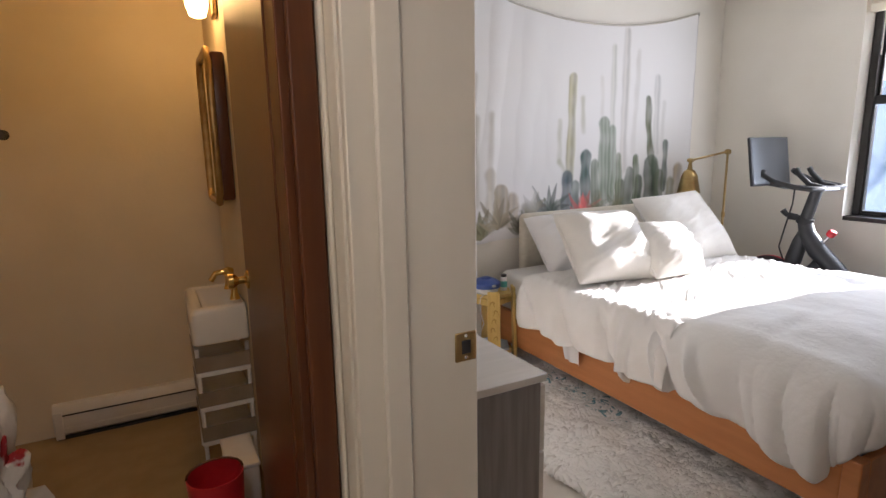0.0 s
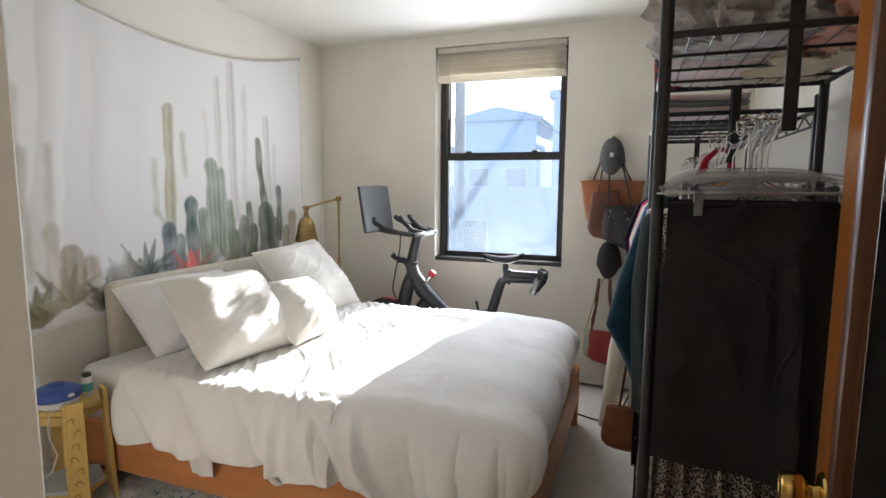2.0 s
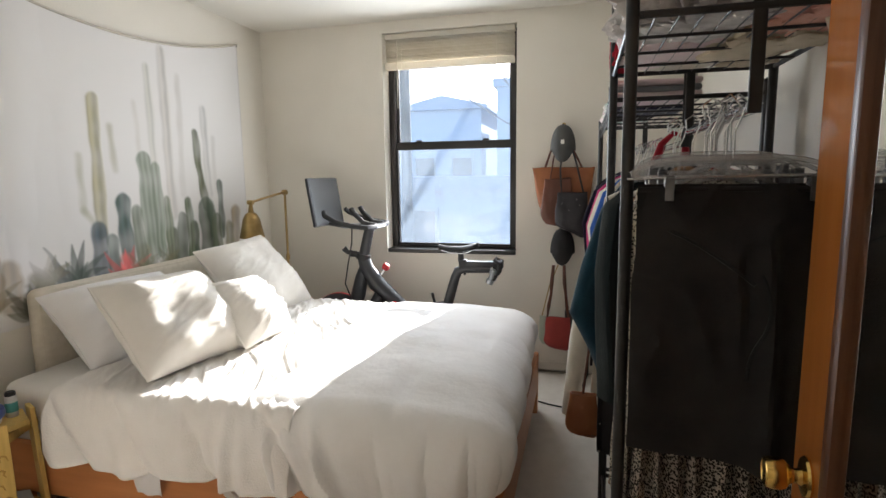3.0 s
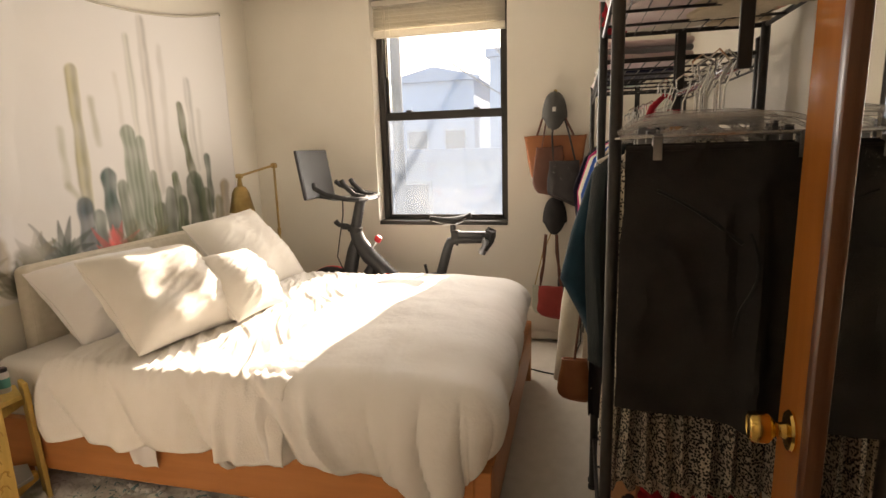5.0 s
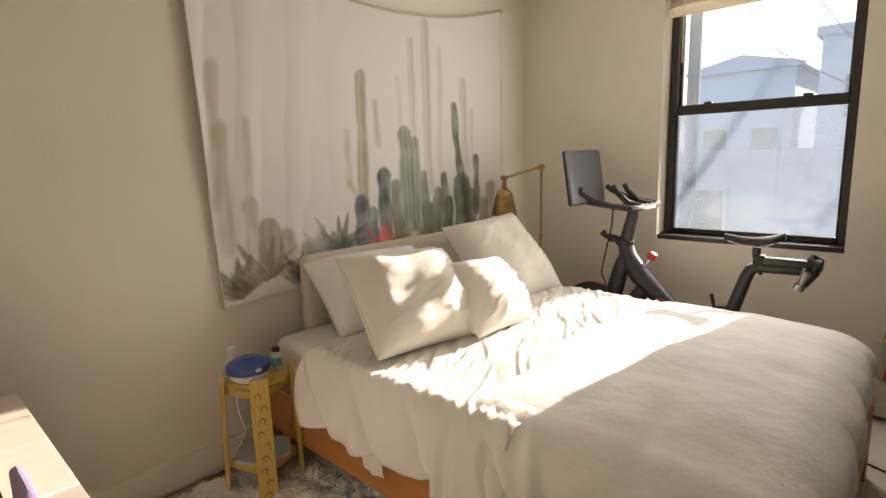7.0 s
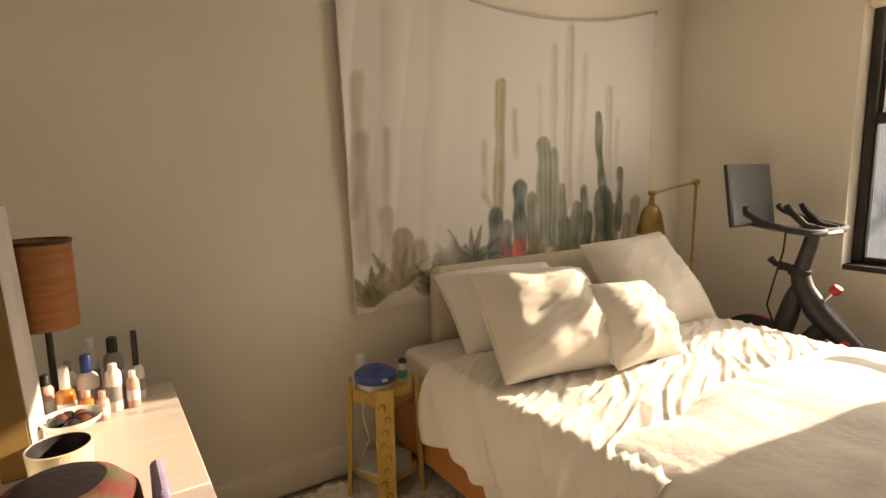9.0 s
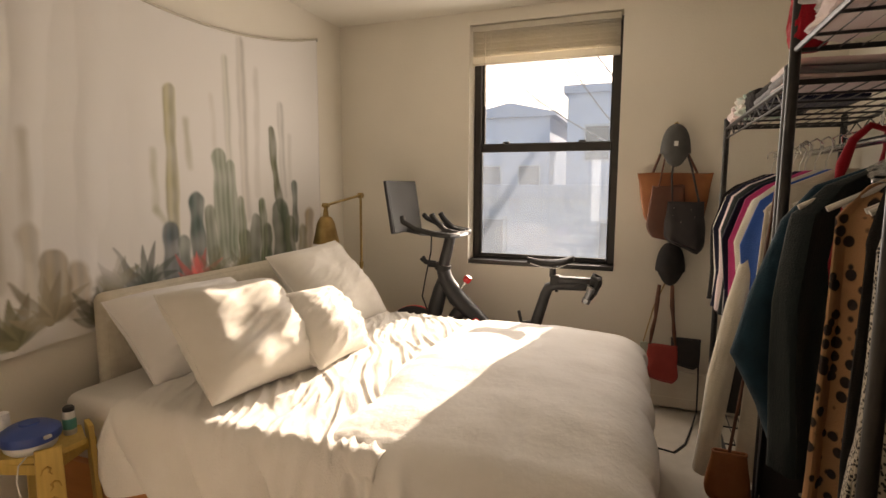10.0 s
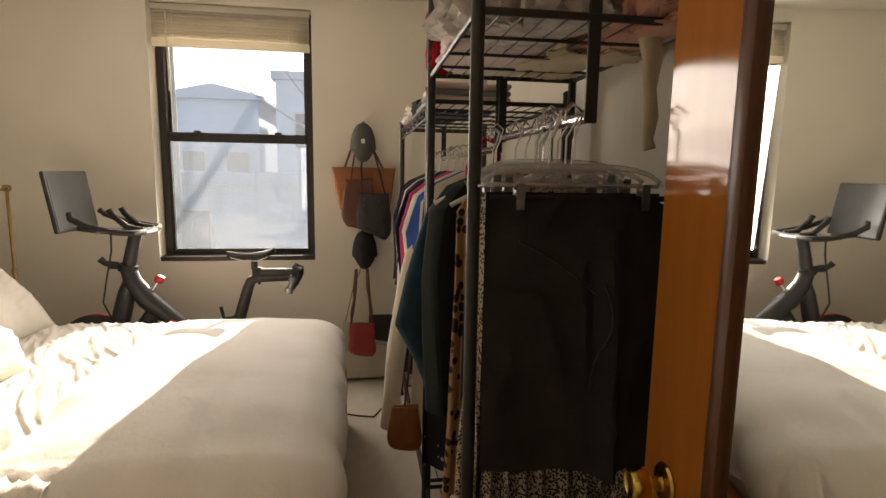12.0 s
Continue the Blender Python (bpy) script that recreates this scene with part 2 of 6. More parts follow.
# ---- trim, doors, window ----
# bedroom doorway: jambs, stops, hallway casings
structure("door_frame_jamb", box(0.605, 0.858, DY1, DY1 + 0.02, 0, DZ, 0.003), TRIM, "cream painted door jamb with a brass strike plate", True)
structure("door_frame_stop", box(0.655, 0.705, DY1 - 0.014, DY1 - 0.0005, 0, DZ - 0.02, 0.004), TRIM, "cream painted door stop", True)
structure("door_frame_jamb_hinge_side", box(0.605, 0.832, DY0 - 0.02, DY0, 0, DZ, 0.003), TRIM, "cream painted hinge jamb", True)
structure("door_frame_head", box(0.605, 0.832, DY0 - 0.02, DY1 + 0.02, DZ, DZ + 0.02, 0.003), TRIM, "cream painted door head", True)
for nm, ya, yb in (("door_casing_hall", DY1 + 0.0205, DY1 + 0.095), ("door_casing_hall_south", DY0 - 0.095, DY0 - 0.0205)):
    bm = box(0.600, 0.6195, ya, yb, 0, DZ + 0.09, 0.005, seg=2)
    box(0.590, 0.6, ya + 0.045 if ya > 0.6 else ya + 0.004, yb - 0.004 if ya > 0.6 else yb - 0.045, 0, DZ + 0.086, 0.004, bm=bm)
    structure(nm, bm, TRIM, "cream painted door casing in the hallway", True)
for nm, ya, yb in (("door_casing_bedroom", DY1 + 0.0205, DY1 + 0.085), ("door_casing_bedroom_south", DY0 - 0.085, DY0 - 0.0205)):
    structure(nm, box(0.8005, 0.822, ya, yb, 0, DZ + 0.08, 0.005, seg=2), TRIM, "cream painted door casing", True)
strike = thing("strike_plate", "worn brass strike plate on the cream door jamb", "strike plate", (0.827, DY1, 0.965))
bm = box(-0.022, 0.0265, -0.004, 0.0, -0.03, 0.03, 0.002)
part("plate", bm, OLDBRASS, strike)
part("latch_hole", box(-0.008, 0.012, -0.006, -0.0035, -0.014, 0.014, 0.001), BLACKMETAL, strike, "dark latch hole")
for dz in (-0.022, 0.022):
    part("screw", turned(lathe([(0, 0), (0.004, 0), (0.003, 0.0015), (0, 0.002)], 10), pose(0.002, -0.004, dz, 90)), CHROME, strike)

# the open bedroom door, with its knob; the mirror hangs on it
door = tagged(new("door_1"), "orange oak veneer bedroom door standing open", "door", kind="structure")
door.matrix_basis = pose(0.893, 0.333, 0, 0, 0, -5.4)
part("door_leaf", box(0, 0.80, 0, 0.036, 0.012, 2.015, 0.003), OAK, door)
knob = part("door_knob", turned(lathe([(0, 0.0), (0.034, 0.0), (0.035, 0.004), (0.032, 0.008), (0.015, 0.011), (0.012, 0.018), (0.0125, 0.026), (0.019, 0.031), (0.025, 0.036), (0.027, 0.044), (0.027, 0.057), (0.025, 0.064), (0.021, 0.066), (0.019, 0.0645), (0, 0.064)], 32), pose(0.712, 0.036, 0.888, -90)), BRASS, door, "polished brass door knob")
part("latch", box(0.798, 0.803, 0.010, 0.026, 0.90, 0.95, 0.002), BRASS, door, "brass latch plate")
for hz in (0.25, 1.0, 1.78):
    part("hinge", tube([(-0.008, 0.04, hz - 0.045), (-0.008, 0.04, hz + 0.045)], 0.007), OLDBRASS, door)
mirror = thing("door_mirror", "tall mirror in a dark wood frame hung on the open door", "mirror", (0.918, 0.3725, 0.42), -5.0)
MW, MH = 0.54, 1.46
part("mirror_glass", box(0.028, MW - 0.028, 0.004, 0.010, 0.028, MH - 0.028), MIRROR, mirror, "silvered mirror glass", smooth=False)
for nm, q in (("frame_side", (0, 0.032, 0, MH)), ("frame_side", (MW - 0.032, MW, 0, MH)), ("frame_rail", (0.0325, MW - 0.0325, 0, 0.032)), ("frame_rail", (0.0325, MW - 0.0325, MH - 0.032, MH))):
    part(nm, box(q[0], q[1], 0.0, 0.022, q[2], q[3], 0.006, seg=2), DARKWOOD, mirror)

# bathroom door: dark casing and leaf standing open inwards
structure("bathroom_door_casing", box(BX1 - 0.004, 0.589, 1.14, 1.1595, 0, 2.1, 0.004), DARKWOOD, "dark brown wooden bathroom door casing", True)
structure("bathroom_door_jamb", box(BX1 - 0.02, BX1 - 0.0005, 1.1605, 1.24, 0, 2.05, 0.003), DARKWOOD, "dark brown bathroom door jamb", True)
structure("bathroom_door_casing_west", box(BX0 - 0.06, BX0 + 0.004, 1.14, 1.1595, 0, 2.1, 0.004), DARKWOOD, "dark brown wooden bathroom door casing", True)
bdoor = tagged(new("door_2"), "dark brown wooden bathroom door standing open", "door", kind="structure")
bdoor.matrix_basis = pose(0.523, 1.25, 0, 0, 0, 87.5)
part("door_leaf", box(0.0, 0.77, -0.036, 0.0, 0.012, 2.02, 0.003), DARKWOOD, bdoor)
part("door_knob", turned(lathe([(0, 0), (0.03, 0), (0.03, 0.006), (0.012, 0.012), (0.012, 0.03), (0.026, 0.045), (0.026, 0.06), (0, 0.068)], 20), pose(0.70, 0.0, 0.95, -90)), BRASS, bdoor, "brass knob")
part("hinge", tube([(-0.006, -0.005, 1.68), (-0.006, -0.005, 1.78)], 0.008), CHROME, bdoor)

# window: bronze frame, two sashes, glass, blind
FX = 4.505
win = tagged(new("window_1"), "double-hung window with a dark bronze frame", "window", kind="structure")
for nm, q in (("window_frame_side", (WY0 + 0.002, WY0 + 0.05, WZ0 + 0.03, WZ1 - 0.002)), ("window_frame_side", (WY1 - 0.05, WY1 - 0.002, WZ0 + 0.03, WZ1 - 0.002)), ("window_frame_sill", (WY0 + 0.05, WY1 - 0.05, WZ0 + 0.03, WZ0 + 0.045)), ("window_frame_head", (WY0 + 0.05, WY1 - 0.05, WZ1 - 0.04, WZ1 - 0.002))):
    part(nm, box(FX, FX + 0.07, q[0], q[1], q[2], q[3], 0.004), BRONZE, win)
part("sill_plate", box(XE + 0.006, FX + 0.07, WY0 + 0.002, WY1 - 0.002, WZ0 + 0.001, WZ0 + 0.0295, 0.003), BRONZE, win)
low = part("lower_sash", box(FX + 0.008, FX + 0.034, WY0 + 0.05, WY1 - 0.05, 1.585, 1.64, 0.004), BRONZE, win, "lower sash meeting rail")
for a, b, c, d in ((WY0 + 0.05, WY0 + 0.058, WZ0 + 0.04, 1.585), (WY1 - 0.058, WY1 - 0.05, WZ0 + 0.04, 1.585), (WY0 + 0.058, WY1 - 0.058, WZ0 + 0.045, WZ0 + 0.062)):
    part("sash_stile", box(FX + 0.008, FX + 0.034, a, b, c, d, 0.003), BRONZE, low)
for yy in (1.36, 1.86):
    part("sash_lock", box(FX - 0.006, FX + 0.02, yy - 0.022, yy + 0.022, 1.641, 1.655, 0.004), BLACKMETAL, low)
up = part("upper_sash", box(FX + 0.04, FX + 0.066, WY0 + 0.05, WY1 - 0.05, 1.60, 1.645, 0.003), BRONZE, win, "upper sash rail")
for a, b in ((WY0 + 0.05, WY0 + 0.066), (WY1 - 0.066, WY1 - 0.05)):
    part("sash_stile", box(FX + 0.04, FX + 0.066, a, b, 1.645, WZ1 - 0.04, 0.003), BRONZE, up)
HAZE = bpy.data.materials.new("insect_screen")
HAZE.use_nodes = True
nt = HAZE.node_tree
nt.nodes.clear()
ho, ht, hd, hm = (nt.nodes.new("ShaderNode" + k) for k in ("OutputMaterial", "BsdfTransparent", "BsdfTranslucent", "MixShader"))
ht.inputs[0].default_value, hd.inputs[0].default_value = (0.66, 0.71, 0.77, 1), (0.60, 0.68, 0.78, 1)
hm.inputs[0].default_value = 0.11
for a, b in ((ht.outputs[0], hm.inputs[1]), (hd.outputs[0], hm.inputs[2]), (hm.outputs[0], ho.inputs[0])):
    nt.links.new(a, b)
# a pale film over the upper pane stands in for the sun's glare
GLARE = HAZE.copy()
GLARE.name = "glare_window_glass"
GLARE.node_tree.nodes["Mix Shader"].inputs[0].default_value = 0.05
GLARE.node_tree.nodes["Transparent BSDF"].inputs[0].default_value = (0.95, 0.97, 1.0, 1)
pane = part("window_pane", box(FX + 0.018, FX + 0.022, WY0 + 0.058, WY1 - 0.058, WZ0 + 0.062, 1.585), GLASS, win, "clear glass pane", smooth=False)
pane2 = part("window_pane", box(FX + 0.050, FX + 0.054, WY0 + 0.066, WY1 - 0.066, 1.645, WZ1 - 0.04), GLASS, win, "clear glass pane", smooth=False)
screen = part("insect_screen", box(FX + 0.0735, FX + 0.0745, WY0 + 0.03, WY1 - 0.03, WZ0 + 0.03, 1.62), HAZE, win, "hazy insect screen over the lower sash", smooth=False)
glare = part("glare_film", box(FX + 0.0545, FX + 0.0549, WY0 + 0.066, WY1 - 0.066, 1.645, WZ1 - 0.04), GLARE, pane2, "thin pale film standing for the glare on the glass", smooth=False)
for o in (pane, pane2, screen, glare):
    o.visible_shadow = False

blind = thing("window_blind", "raised cream slatted blind with a deep bottom rail", "blind", (4.43, (WY0 + WY1) / 2, 2.15))
part("head_rail", box(-0.022, 0.022, -0.466, 0.466, 0.205, 0.245, 0.004), BLINDS, blind)
for k in range(11):
    z = 0.058 + k * 0.0132
    part("slat", turned(box(-0.024, 0.024, -0.462, 0.462, -0.0016, 0.0016), pose(0, 0, z, 0, 8 + 5 * (k % 3), 0)), BLINDS, blind, smooth=False)
part("bottom_rail", box(-0.026, 0.022, -0.464, 0.464, 0.0, 0.045, 0.005, seg=2), BLINDS, blind)
for yy in (0.34, -0.34):
    part("lift_cord", tube([(-0.027, yy, 0.0), (-0.027, yy, 0.21)], 0.0016, 6), BLINDS, blind)
part("tilt_wand", tube([(-0.03, 0.375, 0.2), (-0.032, 0.372, -0.27)], 0.004, 8), TRIM, blind, "thin clear tilt wand")

# baseboard heaters
def heater(name, length, h, label, at, rz, slots=True):
    ob = thing(name, label, "heater", at, rz)
    prof = [(0, 0.012), (0.03, 0.012), (0.055, 0.03), (0.06, h * 0.35), (0.06, h * 0.78), (0.035, h), (0, h)]
    bm = B()
    ends = []
    for x in (0, length):
        ends.append([bm.verts.new((x, -y, z)) for y, z in prof])
    n = len(prof)
    for i in range(n):
        bm.faces.new((ends[0][i], ends[0][(i + 1) % n], ends[1][(i + 1) % n], ends[1][i]))
    bm.faces.new(ends[0])
    bm.faces.new(ends[1][::-1])
    body = part("cover", bm, HEATER, ob)
    part("lower_lip", box(0.002, length - 0.002, -0.066, -0.0605, h * 0.30, h * 0.38, 0.002), HEATER, ob)
    if not slots:
        return ob
    # black strips give the shade inside the louvre and below the cover
    part("slot_shade", box(0.01, length - 0.01, -0.0625, -0.0602, h * 0.72, h * 0.76), BLACKMETAL, ob, "black strip for the shade in the louvre slot")
    part("foot_shade", box(0.01, length - 0.01, -0.05, -0.02, 0.0, 0.012), BLACKMETAL, ob, "black strip for the shade under the cover")
    for x in (0.004, length - 0.04):
        part("end_cap", box(x, x + 0.036, -0.0675, -0.0605, 0.01, h * 0.86, 0.002), HEATER, ob)
    return ob


heater("baseboard_heater", 1.35, 0.145, "cream enamel baseboard heater along the wall behind the bed", (0.83, YN, 0), 0, False)
heater("baseboard_heater", 2.9, 0.24, "cream enamel baseboard heater under the window", (XE, 2.98, 0), -90, False)
heater("baseboard_heater", 0.86, 0.17, "cream enamel baseboard heater in the bathroom", (-0.22, 3.2, 0), 0)


# ---- bed ----
BX, BY0, BY1, BXE = 2.17, 0.91, 3.0, 3.72
bed = thing("bed_frame", "orange-brown wooden bed frame with low side rails", "bed", (0, 0, 0))
part("side_rail", box(BX, BX + 0.03, BY0 + 0.055, BY1, 0.15, 0.36, 0.004), BEDWOOD, bed)
part("side_rail", box(BXE - 0.03, BXE, BY0 + 0.055, BY1, 0.15, 0.36, 0.004), BEDWOOD, bed)
part("foot_rail", box(BX + 0.055, BXE - 0.055, BY0, BY0 + 0.03, 0.15, 0.36, 0.004), BEDWOOD, bed)
part("head_rail", box(BX + 0.03, BXE - 0.03, BY1 - 0.03, BY1, 0.15, 0.36, 0.004), BEDWOOD, bed)
for x, y in ((BX, BY0), (BXE - 0.055, BY0), (BX + 0.03, BY1 - 0.1), (BXE - 0.085, BY1 - 0.1)):
    part("leg", box(x, x + 0.055, y, y + 0.055, 0.0, 0.36 if y < 1 else 0.15, 0.004), BEDWOOD, bed)
for k in range(12):
    y = 1.02 + k * 0.165
    part("slat", box(BX + 0.03, BXE - 0.03, y, y + 0.07, 0.30, 0.32), BEDWOOD, bed)
mat_ob = thing("mattress", "white mattress in a pale fitted sheet on the bed frame", "mattress", (0, 0, 0))
part("mattress_body", box(BX + 0.035, BXE - 0.035, BY0 + 0.035, BY1 - 0.035, 0.321, 0.585, 0.045, seg=4), SHEET, mat_ob)

hb = thing("headboard", "cream upholstered headboard leaning on the wall behind the bed", "headboard", (0, 0, 0))
part("cushion", box(2.40, 3.90, 2.965, 3.05, 0.36, 0.925, 0.040, seg=4), HEADFAB, hb)
part("piping", tube([(2.418, 2.977, 0.38), (2.418, 2.977, 0.885), (2.445, 2.977, 0.910), (3.855, 2.977, 0.910), (3.882, 2.977, 0.885), (3.882, 2.977, 0.38)], 0.005, 8), HEADFAB, hb, "cream piping")
for x in (2.5, 3.78):
    part("leg", box(x, x + 0.05, 3.0, 3.04, 0, 0.365), DARKWOOD, hb)


def ridged(x, y, seed):
    """Crumples: soft creases running askew, at two scales."""
    q, r = x * 0.88 + y * 0.47, y * 0.88 - x * 0.47
    wob = 0.05 * nz(q * 3, r * 3, seed + 1)
    a = 1 - abs(nz(q * 3.2, (r + wob) * 21, seed)) * 2.3
    b = 1 - abs(nz(q * 6.5 + 3, (r - wob) * 27, seed + 5)) * 2.2
    return 0.75 * max(a, 0) ** 1.5 + 0.25 * max(b, 0) ** 1.5


def drape(s, t, top, a, cx, droop, puff=1.0):
    """A cloth over the bed's sides: s across from its middle, t along; what hangs over goes down in soft folds."""
    d = max(abs(s) - a, 0.0)
    x, z = cx + max(-a, min(a, s)), top
    if d > 0:
        R = 0.075
        p = t + 7.0 * (s > 0)
        deep = max(0.0, nz(p * 4.2 + 1.5 * d, d * 0.9, 4.7))
        crease = max(0.0, 1 - 3.2 * abs(nz(p * 3.4 + 2.2 * d, d * 0.8, 6.1))) ** 2
        wave = min(d, 0.4) * puff * (0.26 * nz(p * 3.1, d * 1.2, 3.3) + 0.36 * deep - 0.40 * crease + 0.12 * nz(p * 9 + 2 * d, d * 2, 9))
        turned_over = R * (1 - math.exp(-d / R))
        x += (1 if s > 0 else -1) * (turned_over + wave + droop * d)
        z = top - d + 0.75 * turned_over
    return x, t, z


duvet = thing("duvet", "thick white cotton duvet spread over the foot of the bed", "duvet", (0, 0, 0))
CX = (BX + BXE) / 2
HALF = (BXE - BX) / 2 - 0.005
DUVET_R = 0.135                       # how roundly the stuffed cover turns over the mattress edge


def gathers(p, d):
    """Soft stuffed folds hanging from the edge: rounded lobes with pinched valleys between, p along the edge, d down it."""
    low = min(1.0, max(0.0, (d - 0.06) / 0.30))
    bend = p + 0.10 * nz(p * 2.1, d * 1.5, 2.0) + 0.16 * d
    lobe = abs(math.sin(bend * 8.5 + 0.6)) ** 0.65 - 0.62
    corner = math.exp(-((p + 0.02) / 0.20) ** 2)
    fine = abs(math.sin(bend * 24 + 1.0)) ** 0.6 - 0.6
    pinch = math.exp(-((p - 0.70 + 0.10 * d) / 0.014) ** 2) + 0.7 * math.exp(-((p - 0.77 + 0.06 * d) / 0.016) ** 2)
    slant = math.exp(-((p - 0.46 + 0.42 * (d - 0.2)) / 0.022) ** 2) * math.exp(-((d - 0.26) / 0.11) ** 2)
    pleat = 0.022 * math.exp(-((p - 0.64) / 0.11) ** 2) * math.sin(bend * 62) * min(1.0, d * 4)
    return low * (0.040 * lobe + 0.055 * corner * fine + 0.030 * nz(p * 3.1, d * 1.4, 3.3) + 0.012 * nz(p * 9, d * 3, 9)) - 0.036 * pinch * min(1.0, d * 5) + 0.055 * slant + pleat


def duvet_place(u, v):
    end = 1.85 + 0.03 * nz(u * 5, 1.0) - 0.04 * u
    a, foot = HALF - 0.10, 1.03 + 0.085 * max(0.0, u - 0.3)
    hang = 0.425 + 0.03 * nz(v * 2.4, 2.0) + 0.075 * math.sin(min(1, max(0, (v - 0.02) / 0.55)) * math.pi)
    s = -(a + hang) + u * (2 * a + hang + 0.40)
    reach = 0.34 + 0.03 * nz(u * 6, 4.0)
    t = (foot - reach) + v * (end - foot + reach)
    ox, oy = max(abs(s) - a, 0.0), max(foot - t, 0.0)
    sx = 1 if s > 0 else -1
    x, y, z = CX + max(-a, min(a, s)), max(t, foot), 0.640
    d = (ox ** 2.4 + oy ** 2.4) ** (1 / 2.4)
    x0, y0 = x, y
    if d > 0:
        turn = math.atan2(oy, ox)
        d *= 1 - 0.16 * math.sin(2 * turn)
        limit = (hang if s < 0 else 0.40) * math.cos(turn) ** 2 + reach * math.sin(turn) ** 2
        R = DUVET_R
        arc = min(d, R * math.pi / 2)
        out = R * math.sin(arc / R)
        down = R * (1 - math.cos(arc / R)) + (d - arc)
        p = max(t - foot, 0.0) - 0.22 * turn - max(a - abs(s), 0.0) * (oy > 0) + 7.0 * (s > 0) * (t > foot)
        out += gathers(p, d) + 0.03 * math.sin(min(1, d / max(limit, 0.1)) * math.pi) ** 2
        tuck = max(0.0, d - (limit - 0.07)) / 0.045
        if tuck > 0:
            th = min(tuck, 2.0)
            out -= 0.05 * (1 - math.cos(th))
            down += 0.03 * (math.sin(th) - th)
        length = math.hypot(ox, oy)
        x += sx * out * ox / length
        y -= out * oy / length
        z -= down
    on = max(0.0, 1 - d * 3.2)
    soft = 0.016 * nz(x0 * 2.2, y0 * 2.6, 1.1) + 0.010 * nz(x0 * 5, y0 * 4.5, 2.7) + 0.003 * nz(x0 * 13, y0 * 11, 5)
    dent = 0.011 * (math.exp(-((y0 - 1.33 - 0.12 * (x0 - 2.8)) / 0.035) ** 2) * max(0.0, nz(x0 * 2.3, 4.0) + 0.35) + math.exp(-((x0 - 2.75 - 0.3 * (y0 - 1.3)) / 0.035) ** 2) * max(0.0, nz(y0 * 3, 9.0) + 0.2))
    dome = 0.022 * (1 - min(1, abs(s) / a) ** 3) + 0.010 * max(0.0, 1 - abs(t - 1.35) / 0.4)
    z += soft * (0.4 + 0.6 * on) + (dome - dent) * on
    edge = min(1.0, (1 - v) * 9)
    z -= 0.038 * (1 - edge) ** 2
    return (x, y, z)


bm = grid(230, 150, duvet_place)
dv = part("cover", bm, LINEN, duvet)
part("folded_edge", tube([Vector(duvet_place(i / 80, 1.0)) - Vector((0, 0, 0.010)) for i in range(81)], 0.015, 8), LINEN, duvet, "thick rolled edge of the duvet")
so = dv.modifiers.new("thick", "SOLIDIFY")
so.thickness, so.offset = 0.03, -1


def sheet_place(u, v):
    hang = 0.315 + 0.018 * nz(v * 3, 5.0)
    s = -(HALF + hang) + u * 2 * (HALF + 0.28)
    t = 1.60 + v * (2.62 - 1.60 + 0.03 * nz(u * 6, 3))
    x, y, z = drape(s, t, 0.612, HALF - 0.012, CX, 0.03, 0.45)
    on = 1.0 if abs(s) < HALF else max(0.0, 1 - (abs(s) - HALF) * 4)
    z += (0.015 * ridged(x, y, 4.0)) * on + 0.012 * nz(x * 3, y * 3, 4)
    if on < 1:
        x += (1 - on) * (0.010 * ridged(z * 0.3, y * 0.25, 2.0) + 0.012 * nz(y * 5, z * 2, 5) + 0.016 * math.exp(-((y - 1.86) / 0.10) ** 2) * math.sin(y * 75 + 3 * z)) * (-1 if s < 0 else 1)
    return (x, y, z)


coverlet = thing("top_sheet", "crumpled pale cotton sheet hanging over the side of the bed", "sheet", (0, 0, 0))
sh = part("cloth", grid(220, 130, sheet_place), SHEET, coverlet)
so = sh.modifiers.new("thick", "SOLIDIFY")
so.thickness, so.offset = 0.004, -1
tag_bm = grid(10, 8, lambda u, v: (BX - 0.028 - 0.012 * math.sin(v * 3) + 0.006 * math.sin(u * 9), 2.13 + u * 0.14 + 0.03 * v * (0.5 - u), 0.40 - 0.155 * v))
part("hanging_corner", tag_bm, WHITEPILLOW, coverlet, "white sheet corner hanging out")


